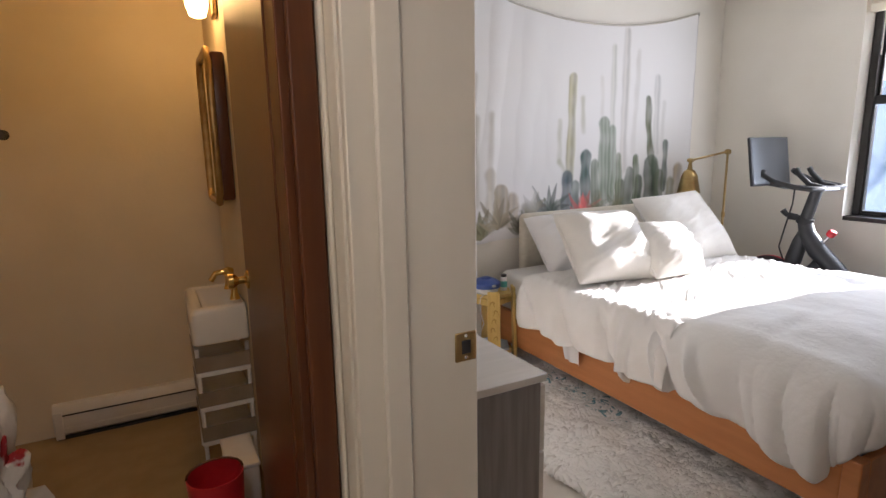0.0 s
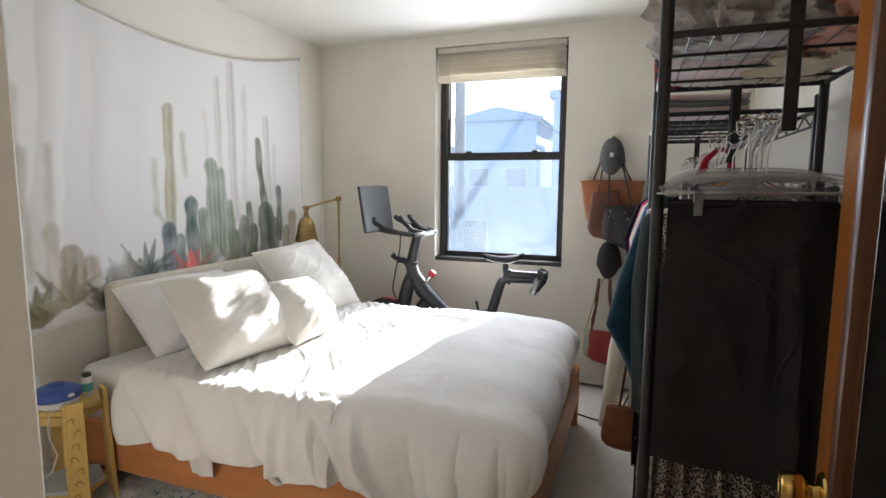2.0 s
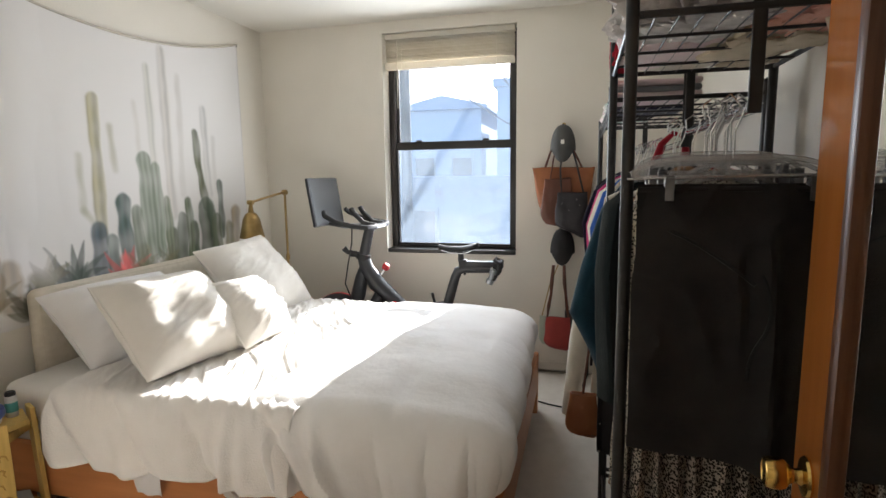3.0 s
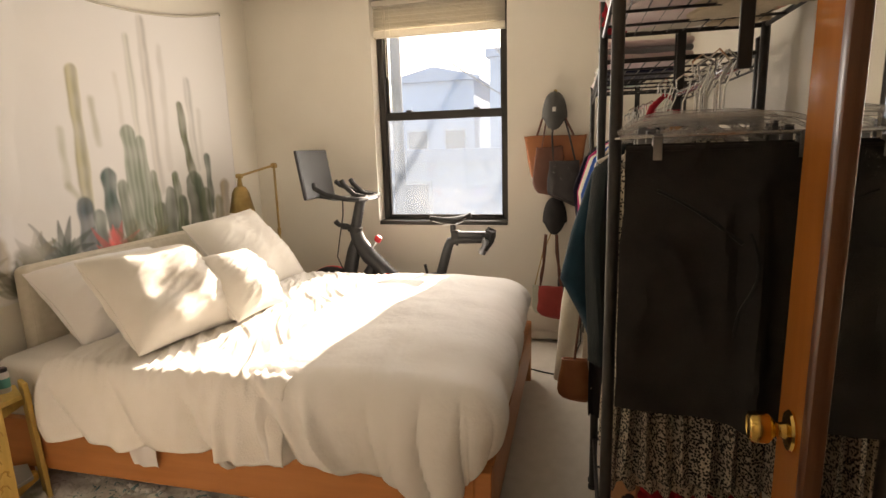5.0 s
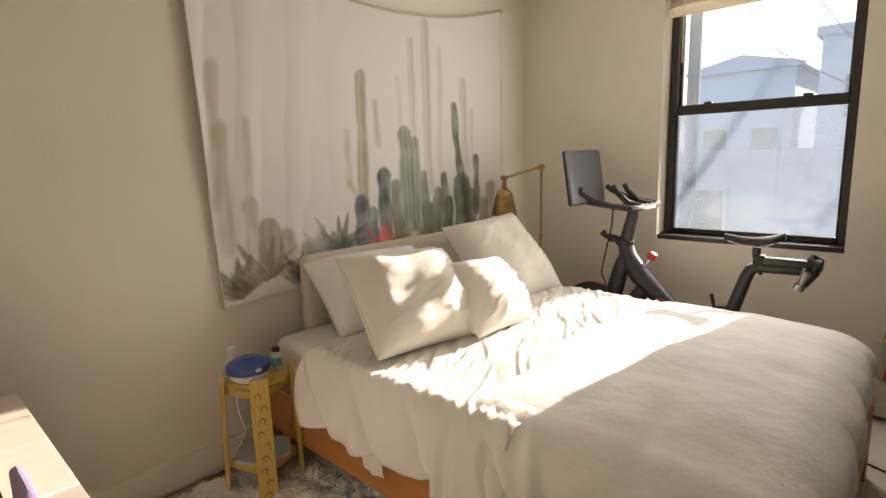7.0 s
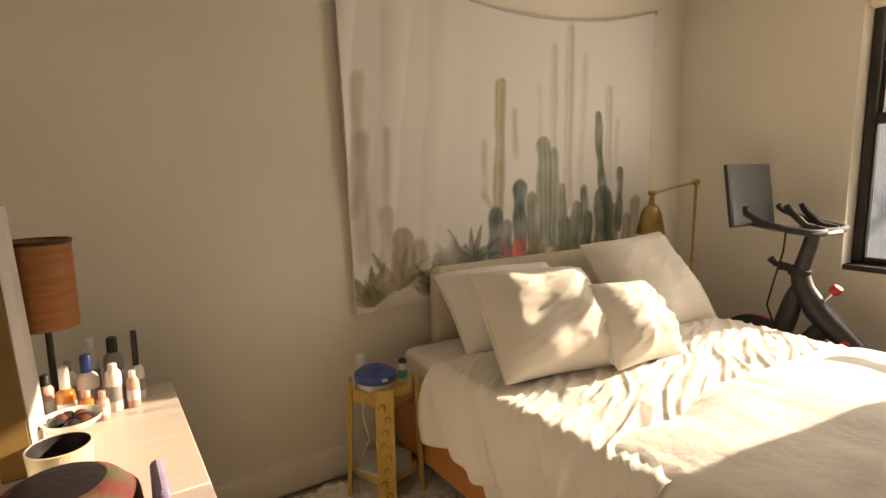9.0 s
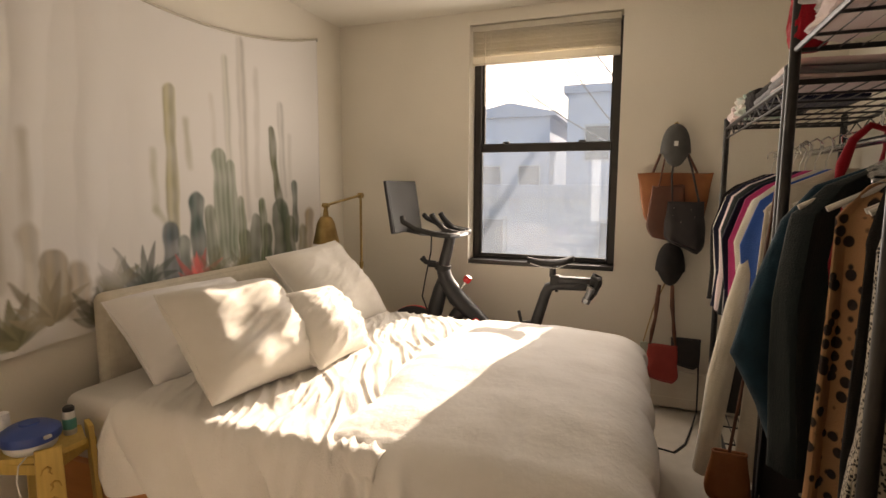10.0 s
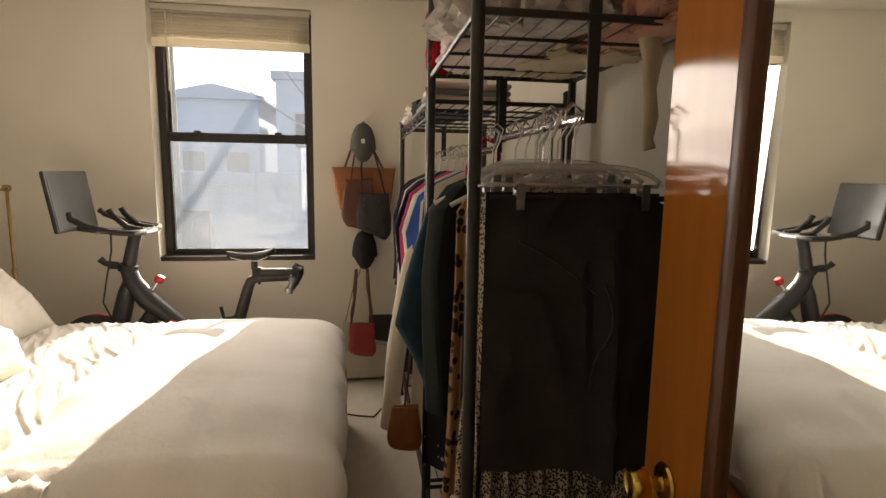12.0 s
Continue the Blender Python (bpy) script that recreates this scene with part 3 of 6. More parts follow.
def cushion(name, label, w, h, d, m, mat, wrinkle=0.012, seed=0.0, cat="pillow"):
    ob = thing(name, label, cat)
    ob.matrix_basis = m

    def face(sign):
        def f(u, v):
            a, b = u * 2 - 1, v * 2 - 1
            x = a * w / 2 * (1 - 0.07 * (1 - b * b) - 0.02 * b ** 10)
            z = b * h / 2 * (1 - 0.07 * (1 - a * a) - 0.02 * a ** 10)
            t = 0.55 * (max(0, 1 - a * a) * max(0, 1 - b * b)) ** 0.5 + 0.45 * (max(0, 1 - a ** 4) * max(0, 1 - b ** 4)) ** 0.7
            t *= 1 + 0.25 * nz(a * 1.3, b * 1.3, seed + sign)
            y = sign * (d / 2 * t)
            rim = min(1, (1 - max(abs(a), abs(b))) * 3)
            star = max(0.0, math.sin(9 * math.atan2(b, a) + 3 * nz(a, b, seed))) * max(0.0, math.hypot(a, b) - 0.45)
            y += sign * 0.9 * wrinkle * rim * star
            y += sign * 0.50 * wrinkle * rim * (0.8 * ridged(a * 0.22 + seed, b * 0.30, seed) + 0.9 * max(0, 1 - 3 * abs(nz(a * 1.1 + 0.8 * b, b * 3.2 - a, seed + 4))) + 0.7 * nz(a * 2.5, b * 2.5, seed + 2))
            return (x, y, z + h / 2)
        return f

    bm = grid(60, 60, face(-1))
    grid(60, 60, face(1), bm)
    bmesh.ops.remove_doubles(bm, verts=bm.verts, dist=0.0015)
    body = part("cover", bm, mat, ob)
    k = [(sx * w / 2 * (1 - 0.07 * (1 - (i / 8 - 1) ** 2) - 0.02 * (i / 8 - 1) ** 10), 0, h / 2 + 0.98 * (i / 16 - 0.5) * h) for sx in (-1, 1) for i in range(17)]
    part("seam", tube(k[:17], 0.0035, 6), mat, ob)
    part("seam", tube(k[17:], 0.0035, 6), mat, ob)
    return ob


cushion("pillow", "white bed pillow leaning against the headboard", 0.66, 0.43, 0.27, pose(2.66, 2.60, 0.60, -44, 0, -4), WHITEPILLOW, 0.010, 3.0)
cushion("cushion", "large cream square cushion leaning on the white pillow", 0.57, 0.46, 0.27, pose(2.50, 2.21, 0.625, -41, 3, -6), PILLOW, 0.016, 1.0, cat="cushion")
cushion("cushion", "large cream square cushion propped beside the lamp", 0.60, 0.55, 0.23, pose(3.42, 2.38, 0.60, -41, -3, -4), PILLOW, 0.012, 7.0, cat="cushion")
cushion("cushion", "small cream cushion leaning between two larger ones", 0.44, 0.36, 0.21, pose(2.86, 2.12, 0.625, -39, 4, 3), PILLOW, 0.02, 9.0, cat="cushion")


# ---- tapestry ----
TX0, TX1 = 1.975, 4.07


def tap_top(x):
    k = (x - 3.02) / 1.05
    return 2.155 + 0.165 * k * k


def tap_place(u, v):
    x0 = TX0 + 0.055 * v
    x = x0 + u * (TX1 - x0)
    zt = tap_top(x)
    z = zt + v * (0.74 - zt + 0.02 * math.sin(u * 9))
    fold = 0.016 * math.sin(u * 52 + 5 * v) * math.exp(-u * 6) + 0.012 * max(0, math.sin(u * 30 - v * 9)) * math.exp(-u * 4) * v + 0.007 * nz(x * 2.2, z * 1.6, 2) + 0.012 * max(0, nz(x * 4 + z * 2, z * 1.0, 6)) * (0.35 + math.exp(-u * 5))
    return (x, YN - 0.012 - max(0, fold), z)


CACTI = []


def cactus(tip, foot, r, colour, strength, ribs):
    """One printed cactus: the places of its tip and foot, half width, colour, strength and ribs."""
    CACTI.append((*tip, *foot, r, colour, strength, ribs))


cactus((2.08, 1.77), (2.04, 1.19), 0.032, (0.47, 0.42, 0.33), 0.55, 0)
cactus((2.21, 1.55), (2.19, 1.1), 0.022, (0.45, 0.4, 0.32), 0.5, 0)
cactus((2.09, 1.52), (2.07, 1.0), 0.036, (0.44, 0.39, 0.3), 0.55, 0)
cactus((3.34, 2.13), (3.35, 1.19), 0.038, (0.52, 0.49, 0.44), 0.6, 1)
cactus((3.23, 2.02), (3.23, 1.5), 0.024, (0.5, 0.5, 0.42), 0.55, 1)
cactus((3.46, 2.0), (3.45, 1.31), 0.026, (0.56, 0.53, 0.48), 0.4, 0)
cactus((3.12, 1.81), (3.13, 1.5), 0.018, (0.58, 0.54, 0.47), 0.35, 0)
cactus((3.67, 1.83), (3.69, 1.3), 0.032, (0.5, 0.49, 0.46), 0.55, 1)
cactus((3.75, 1.66), (3.75, 1.3), 0.02, (0.56, 0.54, 0.5), 0.4, 0)
cactus((2.86, 1.8), (2.85, 1.13), 0.036, (0.43, 0.40, 0.27), 0.8, 1)
cactus((2.75, 1.51), (2.755, 1.25), 0.02, (0.46, 0.45, 0.33), 0.55, 0)
cactus((2.755, 1.25), (2.83, 1.15), 0.02, (0.46, 0.45, 0.33), 0.55, 0)
cactus((2.95, 1.67), (2.96, 1.45), 0.02, (0.47, 0.45, 0.34), 0.55, 0)
cactus((3.15, 1.5), (3.17, 0.98), 0.062, (0.25, 0.29, 0.22), 0.8, 3)
cactus((3.23, 1.46), (3.23, 0.98), 0.045, (0.28, 0.32, 0.25), 0.75, 2)
cactus((2.99, 1.28), (2.99, 0.98), 0.052, (0.09, 0.13, 0.12), 0.85, 2)
cactus((2.83, 1.14), (2.82, 0.9), 0.052, (0.1, 0.13, 0.15), 0.85, 2)
cactus((3.58, 1.68), (3.64, 1.22), 0.033, (0.15, 0.16, 0.1), 0.9, 1)
cactus((3.79, 1.36), (3.78, 1.02), 0.034, (0.13, 0.16, 0.13), 0.85, 1)
cactus((3.64, 1.2), (3.66, 0.86), 0.085, (0.11, 0.14, 0.1), 0.85, 2)
cactus((3.42, 1.15), (3.4, 0.88), 0.058, (0.15, 0.17, 0.13), 0.8, 1)
cactus((3.33, 1.08), (3.32, 0.88), 0.045, (0.17, 0.19, 0.13), 0.75, 1)
cactus((3.52, 1.1), (3.52, 0.9), 0.045, (0.12, 0.15, 0.1), 0.8, 1)
cactus((3.94, 1.16), (3.91, 0.92), 0.055, (0.33, 0.25, 0.14), 0.65, 1)
cactus((3.86, 1.06), (3.86, 0.9), 0.05, (0.24, 0.22, 0.12), 0.6, 1)
cactus((2.97, 0.95), (2.97, 0.88), 0.06, (0.8, 0.22, 0.2), 0.6, 2)
cactus((3.1, 1.0), (3.12, 0.86), 0.05, (0.3, 0.3, 0.2), 0.6, 0)
cactus((2.28, 1.06), (2.27, 0.90), 0.07, (0.33, 0.27, 0.18), 0.72, 2)
cactus((2.37, 1.02), (2.36, 0.88), 0.055, (0.35, 0.28, 0.19), 0.66, 2)
cactus((2.48, 0.95), (2.48, 0.9), 0.058, (0.24, 0.22, 0.18), 0.7, 1)
cactus((3.07, 1.22), (3.08, 0.9), 0.04, (0.2, 0.23, 0.17), 0.75, 2)
cactus((3.3, 1.27), (3.31, 0.9), 0.036, (0.24, 0.27, 0.19), 0.75, 2)
cactus((3.48, 1.26), (3.49, 0.88), 0.034, (0.17, 0.2, 0.13), 0.8, 2)
cactus((3.73, 1.12), (3.73, 0.88), 0.05, (0.15, 0.18, 0.12), 0.8, 1)
cactus((2.9, 1.08), (2.9, 0.88), 0.04, (0.16, 0.2, 0.18), 0.8, 1)
cactus((2.2, 1.18), (2.19, 0.85), 0.05, (0.4, 0.34, 0.25), 0.5, 1)
AGAVES = ((2.11, 0.79, 0.21, (0.20, 0.19, 0.11), 0.9), (2.24, 0.84, 0.22, (0.30, 0.25, 0.17), 0.85), (2.67, 0.89, 0.25, (0.11, 0.13, 0.11), 0.92), (2.44, 0.80, 0.17, (0.14, 0.14, 0.09), 0.85), (2.54, 0.93, 0.14, (0.24, 0.22, 0.15), 0.7), (2.97, 0.85, 0.22, (0.78, 0.18, 0.17), 0.9), (3.08, 0.88, 0.15, (0.22, 0.22, 0.14), 0.7), (3.28, 0.9, 0.13, (0.24, 0.23, 0.14), 0.6))


def tapestry():
    ob = thing("wall_tapestry", "white cloth wall tapestry printed with watercolour cacti and agaves", "tapestry", (0, 0, 0))
    NU, NV = 420, 300
    bm = grid(NU, NV, tap_place)
    P = np.array([v.co[:] for v in bm.verts])
    x, z = P[:, 0], P[:, 2]
    n1 = np.array([nz(a * 3, b * 3, 1) for a, b in zip(x, z)])
    n2 = np.array([nz(a * 14, b * 9, 5) for a, b in zip(x, z)])
    col = np.ones((len(x), 3)) * np.array([0.80, 0.78, 0.755])
    fog = np.clip((1.55 - z) / 1.2, 0, 1) * 0.18 * (0.5 + n1)
    col = col * (1 - fog[:, None]) + np.array([0.55, 0.5, 0.45]) * fog[:, None]
    wx, wz = x + 0.008 * n2 + 0.012 * n1, z + 0.01 * n2
    for x1, z1, x2, z2, r, c, k, ribs in CACTI:
        dx, dz = x2 - x1, z2 - z1
        L = dx * dx + dz * dz
        t = np.clip(((wx - x1) * dx + (wz - z1) * dz) / L, 0, 1)
        across = ((wx - x1) * dz - (wz - z1) * dx) / math.sqrt(L)
        d = np.hypot(wx - x1 - t * dx, wz - z1 - t * dz)
        taper = r * (0.85 + 0.15 * np.sin(t * 9 + x1 * 7) * 0.6 + 0.1 * t)
        a = np.clip((taper - d) / (0.014 if k > 0.7 else 0.024) + 0.5, 0, 1) * min(1.0, k * 1.35) * (0.82 + 0.35 * n2) * (1 - 0.35 * t ** 2 * (k < 0.7))
        tone = np.ones(len(x))
        if ribs:
            tone = 1 + 0.20 * np.sin(across / r * math.pi * (ribs + 0.5)) + 0.15 * n2
        cc = np.clip(np.array(c)[None] * tone[:, None], 0, 1)
        a = np.clip(a, 0, 1)[:, None]
        col = col * (1 - a) + cc * a
    for cx, cz, R, c, k in AGAVES:
        for j in range(9):
            ang = radians(18 + 144 * j / 8)
            ln = R * (0.75 + 0.25 * math.sin(j * 2.3))
            tx, tz = cx + ln * math.cos(ang), cz + ln * math.sin(ang)
            dx, dz = tx - cx, tz - cz
            t = np.clip(((wx - cx) * dx + (wz - cz) * dz) / (ln * ln), 0, 1)
            bow = 0.03 * math.cos(ang) * np.sin(t * math.pi)
            d = np.hypot(wx - cx - t * dx, wz - cz - t * dz - bow * 0.6)
            a = np.clip((0.022 * (1 - t) ** 0.6 * (0.45 + 0.9 * np.sin(np.clip(t * 2.6 + 0.3, 0, math.pi))) + 0.004 - d) / 0.008 + 0.3, 0, 1) * k * (0.8 + 0.4 * n2)
            a = np.clip(a, 0, 1)[:, None]
            col = col * (1 - a) + np.array(c)[None] * (0.8 + 0.5 * (j % 3) / 2) * a
    # pale diagonal streak low on the left
    pale_streak = np.exp(-(((x - 2.45) * 0.7 + (z - 1.05) * 0.7) / 0.05) ** 2) * np.exp(-(((x - 2.45) - (z - 1.05)) / 0.25) ** 2) * 0.6
    col = col * (1 - pale_streak[:, None]) + np.array([0.80, 0.78, 0.78]) * pale_streak[:, None]
    me = bpy.data.meshes.new("cloth")
    bm.to_mesh(me)
    bm.free()
    at = me.color_attributes.new("print", "FLOAT_COLOR", "POINT")
    at.data.foreach_set("color", np.concatenate([np.clip(col, 0, 1), np.ones((len(x), 1))], 1).astype(np.float32).ravel())
    me.polygons.foreach_set("use_smooth", [True] * len(me.polygons))
    m = material("printed_polyester", (0.8, 0.78, 0.75), 0.85, bump=0.15, bump_scale=300)
    an = m.node_tree.nodes.new("ShaderNodeAttribute")
    an.attribute_name = "print"
    m.node_tree.links.new(an.outputs["Color"], m.node_tree.nodes["Principled BSDF"].inputs["Base Color"])
    me.materials.append(m)
    cl = new("cloth", me)
    cl.parent = ob
    HEM = material("tapestry_hem", (0.62, 0.58, 0.50), 0.8, second=(0.55, 0.5, 0.42), scale=40)
    xs = [TX0 + i * (TX1 - TX0) / 40 for i in range(41)]
    part("top_hem", tube([(x, YN - 0.018, tap_top(x)) for x in xs], 0.006, 6), HEM, ob, "rolled beige top hem")
    ed = [tap_place(0, i / 24) for i in range(25)]
    part("side_hem", tube([(p[0], p[1] - 0.004, p[2]) for p in ed], 0.004, 6), HEM, ob)
    ed = [tap_place(1, i / 24) for i in range(25)]
    part("side_hem", tube([(p[0], p[1], p[2]) for p in ed], 0.003, 6), material("white_tapestry_hem", (0.78, 0.76, 0.73), 0.85, second=(0.74, 0.72, 0.69), scale=40), ob)
    for x in (TX0 + 0.01, TX1 - 0.01):
        part("pin", turned(lathe([(0, 0), (0.006, 0.0), (0.007, 0.006), (0, 0.009)], 12), pose(x, YN - 0.02, tap_top(x) - 0.01, 90)), CHROME, ob)
    return ob


tapestry()


# ---- shag rug ----
RUG = material("cream_shag_wool", (0.95, 0.93, 0.89), 0.95, second=(0.90, 0.87, 0.82), scale=7, contrast=(0.3, 0.75))
RUGDARK = material("grey_rug_backing", (0.86, 0.83, 0.78), 0.95, second=(0.66, 0.62, 0.57), scale=9)
RUGTEAL = material("teal_wool", (0.16, 0.36, 0.40), 0.95, second=(0.30, 0.42, 0.42), scale=20)
wool(RUG)
RX0, RX1, RY0, RY1 = 1.67, 2.75, 0.96, 2.92
rug = thing("shag_rug", "thick cream and grey shag rug half under the bed", "rug", (0, 0, 0))
part("backing", grid(40, 60, lambda u, v: (RX0 + u * (RX1 - RX0), RY0 + v * (RY1 - RY0), 0.012 + 0.006 * nz(u * 9, v * 14))), RUGDARK, rug)
rng = random.Random(5)


def tufts(count, x0, x1, y0, y1, w, h):
    """Curled locks of wool: flat tapering ribbons that rise, bend over and lie down, in clumps that lean together."""
    vs, fs = [], []
    for _ in range(count):
        x, y = rng.uniform(x0, x1), rng.uniform(y0, y1)
        b = 6.0 * nz(x * 7, y * 7, 3.0) + rng.uniform(-0.9, 0.9)
        hill = 0.016 + 0.030 * max(0.0, nz(x * 11, y * 11, 8.0) + 0.35)
        ln, ww = h * rng.uniform(0.9, 1.9), w * rng.uniform(0.7, 1.3)
        cx, cy = math.cos(b), math.sin(b)
        sx, sy = -cy * ww / 2, cx * ww / 2
        n = len(vs)
        for k, (f, z, g) in enumerate(((0.0, 0.3, 0.8), (0.25, 1.0, 1.15), (0.65, 1.05, 1.0), (1.0, 0.62, 0.35))):
            px, py, pz = x + cx * ln * f, y + cy * ln * f, hill * z + 0.004
            vs += [(px - sx * g, py - sy * g, pz - 0.003), (px, py, pz + ww * 0.22), (px + sx * g, py + sy * g, pz - 0.003)]
            if k:
                m = n + 3 * k
                fs += [(m - 3, m - 2, m + 1, m), (m - 2, m - 1, m + 2, m + 1)]
    me = bpy.data.meshes.new("nap")
    me.from_pydata(vs, [], fs)
    me.polygons.foreach_set("use_smooth", [True] * len(me.polygons))
    return me


for nm, count, q, mt in (("wool_nap", 20000, (RX0, RX1 - 0.25, RY0, RY1), RUG), ("teal_nap", 200, (2.15, 2.28, 1.9, 2.6), RUGTEAL), ("grey_nap", 2200, (RX0, 2.5, RY0, RY1), RUGDARK)):
    me = tufts(count, *q, 0.021, 0.046)
    me.materials.append(mt)
    o = tagged(new(nm, me), kind="stuff")
    o.parent = rug

# ---- bedside stool and the things on it ----
YELLOW = material("yellow_painted_wood", (0.68, 0.47, 0.14), 0.5, second=(0.60, 0.40, 0.11), scale=10, bump=0.08, bump_scale=40, stretch=(6, 6, 0.6))
YMARK = material("ochre_pattern", (0.50, 0.30, 0.06), 0.5, second=(0.44, 0.25, 0.05), scale=20)
PALEBLUE = material("pale_blue_grey_shelf", (0.42, 0.47, 0.50), 0.6, second=(0.47, 0.52, 0.55), scale=9)
STX, STY, STH = 2.03, 2.80, 0.53
stool = thing("bedside_stool", "yellow painted six-sided wooden stool with a pale blue lower shelf", "stool", (STX, STY, 0))
hexa = lambda r, z, a0=0: [(r * math.cos(radians(a0 + 60 * k)), r * math.sin(radians(a0 + 60 * k))) for k in range(6)]
top = prism(hexa(0.135, 0), 0.018, "z", 0.003)
part("seat_top", turned(top, pose(0, 0, STH - 0.03)), YELLOW, stool)
part("lower_shelf", turned(prism(hexa(0.125, 0), 0.014, "z", 0.002), pose(0, 0, 0.165)), PALEBLUE, stool, "pale blue lower shelf")
for k, ang in enumerate((245, 335, 65, 155)):
    c, s_ = math.cos(radians(ang)), math.sin(radians(ang))
    bm = box(-0.009, 0.009, -0.037, 0.037, 0.0, STH + 0.004, 0.003)
    for v in bm.verts:
        v.co.x += 0.018 * (1 - v.co.z / STH)
    leg = part("leg", turned(bm, pose(c * 0.135, s_ * 0.135, 0, 0, 0, ang)), YELLOW, stool)
    if k in (0, 1):
        for j in range(9):
            z = 0.05 + j * 0.052
            m = pose(c * (0.1465 + 0.018 * (1 - z / STH)), s_ * (0.1465 + 0.018 * (1 - z / STH)), z, 0, 0, ang)
            off, side = 0.011 * math.sin(j * 2.1 + k), -1 if j % 2 else 1
            part("painted_mark", turned(tube([(0.0, off + side * a, b) for a, b in ((-0.016, -0.010), (-0.010, 0.008), (0.002, 0.014), (0.010, 0.006), (0.006, -0.004), (0.014, -0.016))], [0.0015, 0.003, 0.0035, 0.0045, 0.003, 0.0012], 6), m), YMARK, leg)
for k, (a, b) in enumerate(((245, 335), (335, 65), (65, 155), (155, 245))):
    for z in (0.135, STH - 0.07):
        p, q = (Vector((0.128 * math.cos(radians(t)), 0.128 * math.sin(radians(t)), z)) for t in (a, b))
        mid, d = (p + q) / 2, q - p
        part("stretcher", turned(box(-d.length / 2, d.length / 2, -0.006, 0.006, -0.018, 0.018, 0.002), Matrix.Translation(mid) @ Matrix.Rotation(math.atan2(d.y, d.x), 4, "Z")), YELLOW, stool)
cable_w = thing("charging_cable", "thin white charging cable hanging off the stool", "cable", (0, 0, 0))
BLUEP = material("blue_plastic", (0.035, 0.075, 0.28), 0.35, second=(0.045, 0.09, 0.32), scale=14)
WHITEP = material("white_plastic", (0.78, 0.77, 0.74), 0.4, second=(0.73, 0.71, 0.67), scale=14)
TEALP = material("teal_label", (0.10, 0.42, 0.40), 0.45, second=(0.14, 0.48, 0.45), scale=14)
part("cord", tube([(STX - 0.09, STY - 0.07, STH - 0.018), (STX - 0.135, STY - 0.105, STH - 0.02), (STX - 0.148, STY - 0.115, STH - 0.06), (STX - 0.145, STY - 0.118, 0.43), (STX - 0.13, STY - 0.13, 0.36), (STX - 0.15, STY - 0.12, 0.30), (STX - 0.165, STY - 0.11, 0.285)], 0.0022, 6), WHITEP, cable_w)
pot = thing("lidded_container", "round white container with a blue plastic lid on the stool", "container", (STX - 0.045, STY - 0.02, STH - 0.021))
part("base", lathe([(0, 0), (0.06, 0), (0.072, 0.012), (0.076, 0.03), (0.074, 0.04), (0, 0.04)], 28), WHITEP, pot)
part("lid", lathe([(0.0, 0.036), (0.084, 0.036), (0.088, 0.046), (0.084, 0.064), (0.06, 0.080), (0.03, 0.086), (0.028, 0.092), (0.0, 0.093)], 28), BLUEP, pot, "blue plastic lid")
part("lid_notch", box(-0.012, 0.012, -0.092, -0.080, 0.050, 0.062, 0.003), WHITEP, pot)
tubeb = thing("lotion_tube", "white and teal lotion bottle on the stool", "bottle", (STX + 0.075, STY - 0.03, STH - 0.021))
part("bottle", lathe([(0, 0), (0.019, 0), (0.020, 0.004), (0.020, 0.075), (0.017, 0.082), (0, 0.082)], 20), WHITEP, tubeb)
part("label_band", lathe([(0.0203, 0.02), (0.0206, 0.022), (0.0206, 0.055), (0.0203, 0.057)], 20), TEALP, tubeb, "teal printed label")
part("cap", lathe([(0.0175, 0.0822), (0.0175, 0.094), (0.014, 0.098), (0, 0.098)], 20), BLACKMETAL, tubeb, "dark cap")
jar = thing("small_jar", "small cream jar standing on the stool", "jar", (STX - 0.06, STY + 0.09, STH - 0.021))
part("jar_body", lathe([(0, 0), (0.018, 0), (0.02, 0.01), (0.02, 0.09), (0, 0.09)], 18), WHITEP, jar)
part("lid", lathe([(0.0195, 0.0905), (0.0195, 0.108), (0, 0.11)], 18), WHITEP, jar)

# ---- brass floor lamp ----
lamp = thing("floor_lamp", "antique brass floor lamp with a jointed arm and bell shade", "lamp", (4.12, 2.765, 0))
part("base", lathe([(0, 0), (0.12, 0), (0.125, 0.008), (0.12, 0.018), (0.03, 0.026), (0.012, 0.05), (0, 0.05)], 32), OLDBRASS, lamp)
part("pole", tube([(0, 0, 0.05), (0, 0, 1.285)], 0.0085), OLDBRASS, lamp)
part("collar", lathe([(0.0, 0.80), (0.014, 0.80), (0.014, 0.84), (0, 0.84)], 16), OLDBRASS, lamp)
part("elbow", turned(lathe([(0, -0.016), (0.018, -0.016), (0.02, 0), (0.018, 0.016), (0, 0.016)], 18), pose(0, 0, 1.29, 90)), OLDBRASS, lamp)
part("arm", tube([(0, 0, 1.292), (-0.345, 0.05, 1.235)], 0.008), OLDBRASS, lamp)
part("swivel", turned(lathe([(0, -0.02), (0.014, -0.02), (0.016, 0), (0.014, 0.02), (0, 0.02)], 16), pose(-0.345, 0.05, 1.235, 90)), OLDBRASS, lamp)
part("socket", tube([(-0.345, 0.05, 1.23), (-0.347, 0.05, 1.165)], [0.011, 0.019]), OLDBRASS, lamp)
part("shade", lathe([(0.02, 1.168), (0.036, 1.160), (0.055, 1.125), (0.066, 1.07), (0.082, 1.0), (0.080, 0.9995), (0.063, 1.07), (0.05, 1.12), (0.02, 1.16)], 32, at=(-0.347, 0.05, 0)), OLDBRASS, lamp, "bell-shaped brass shade")

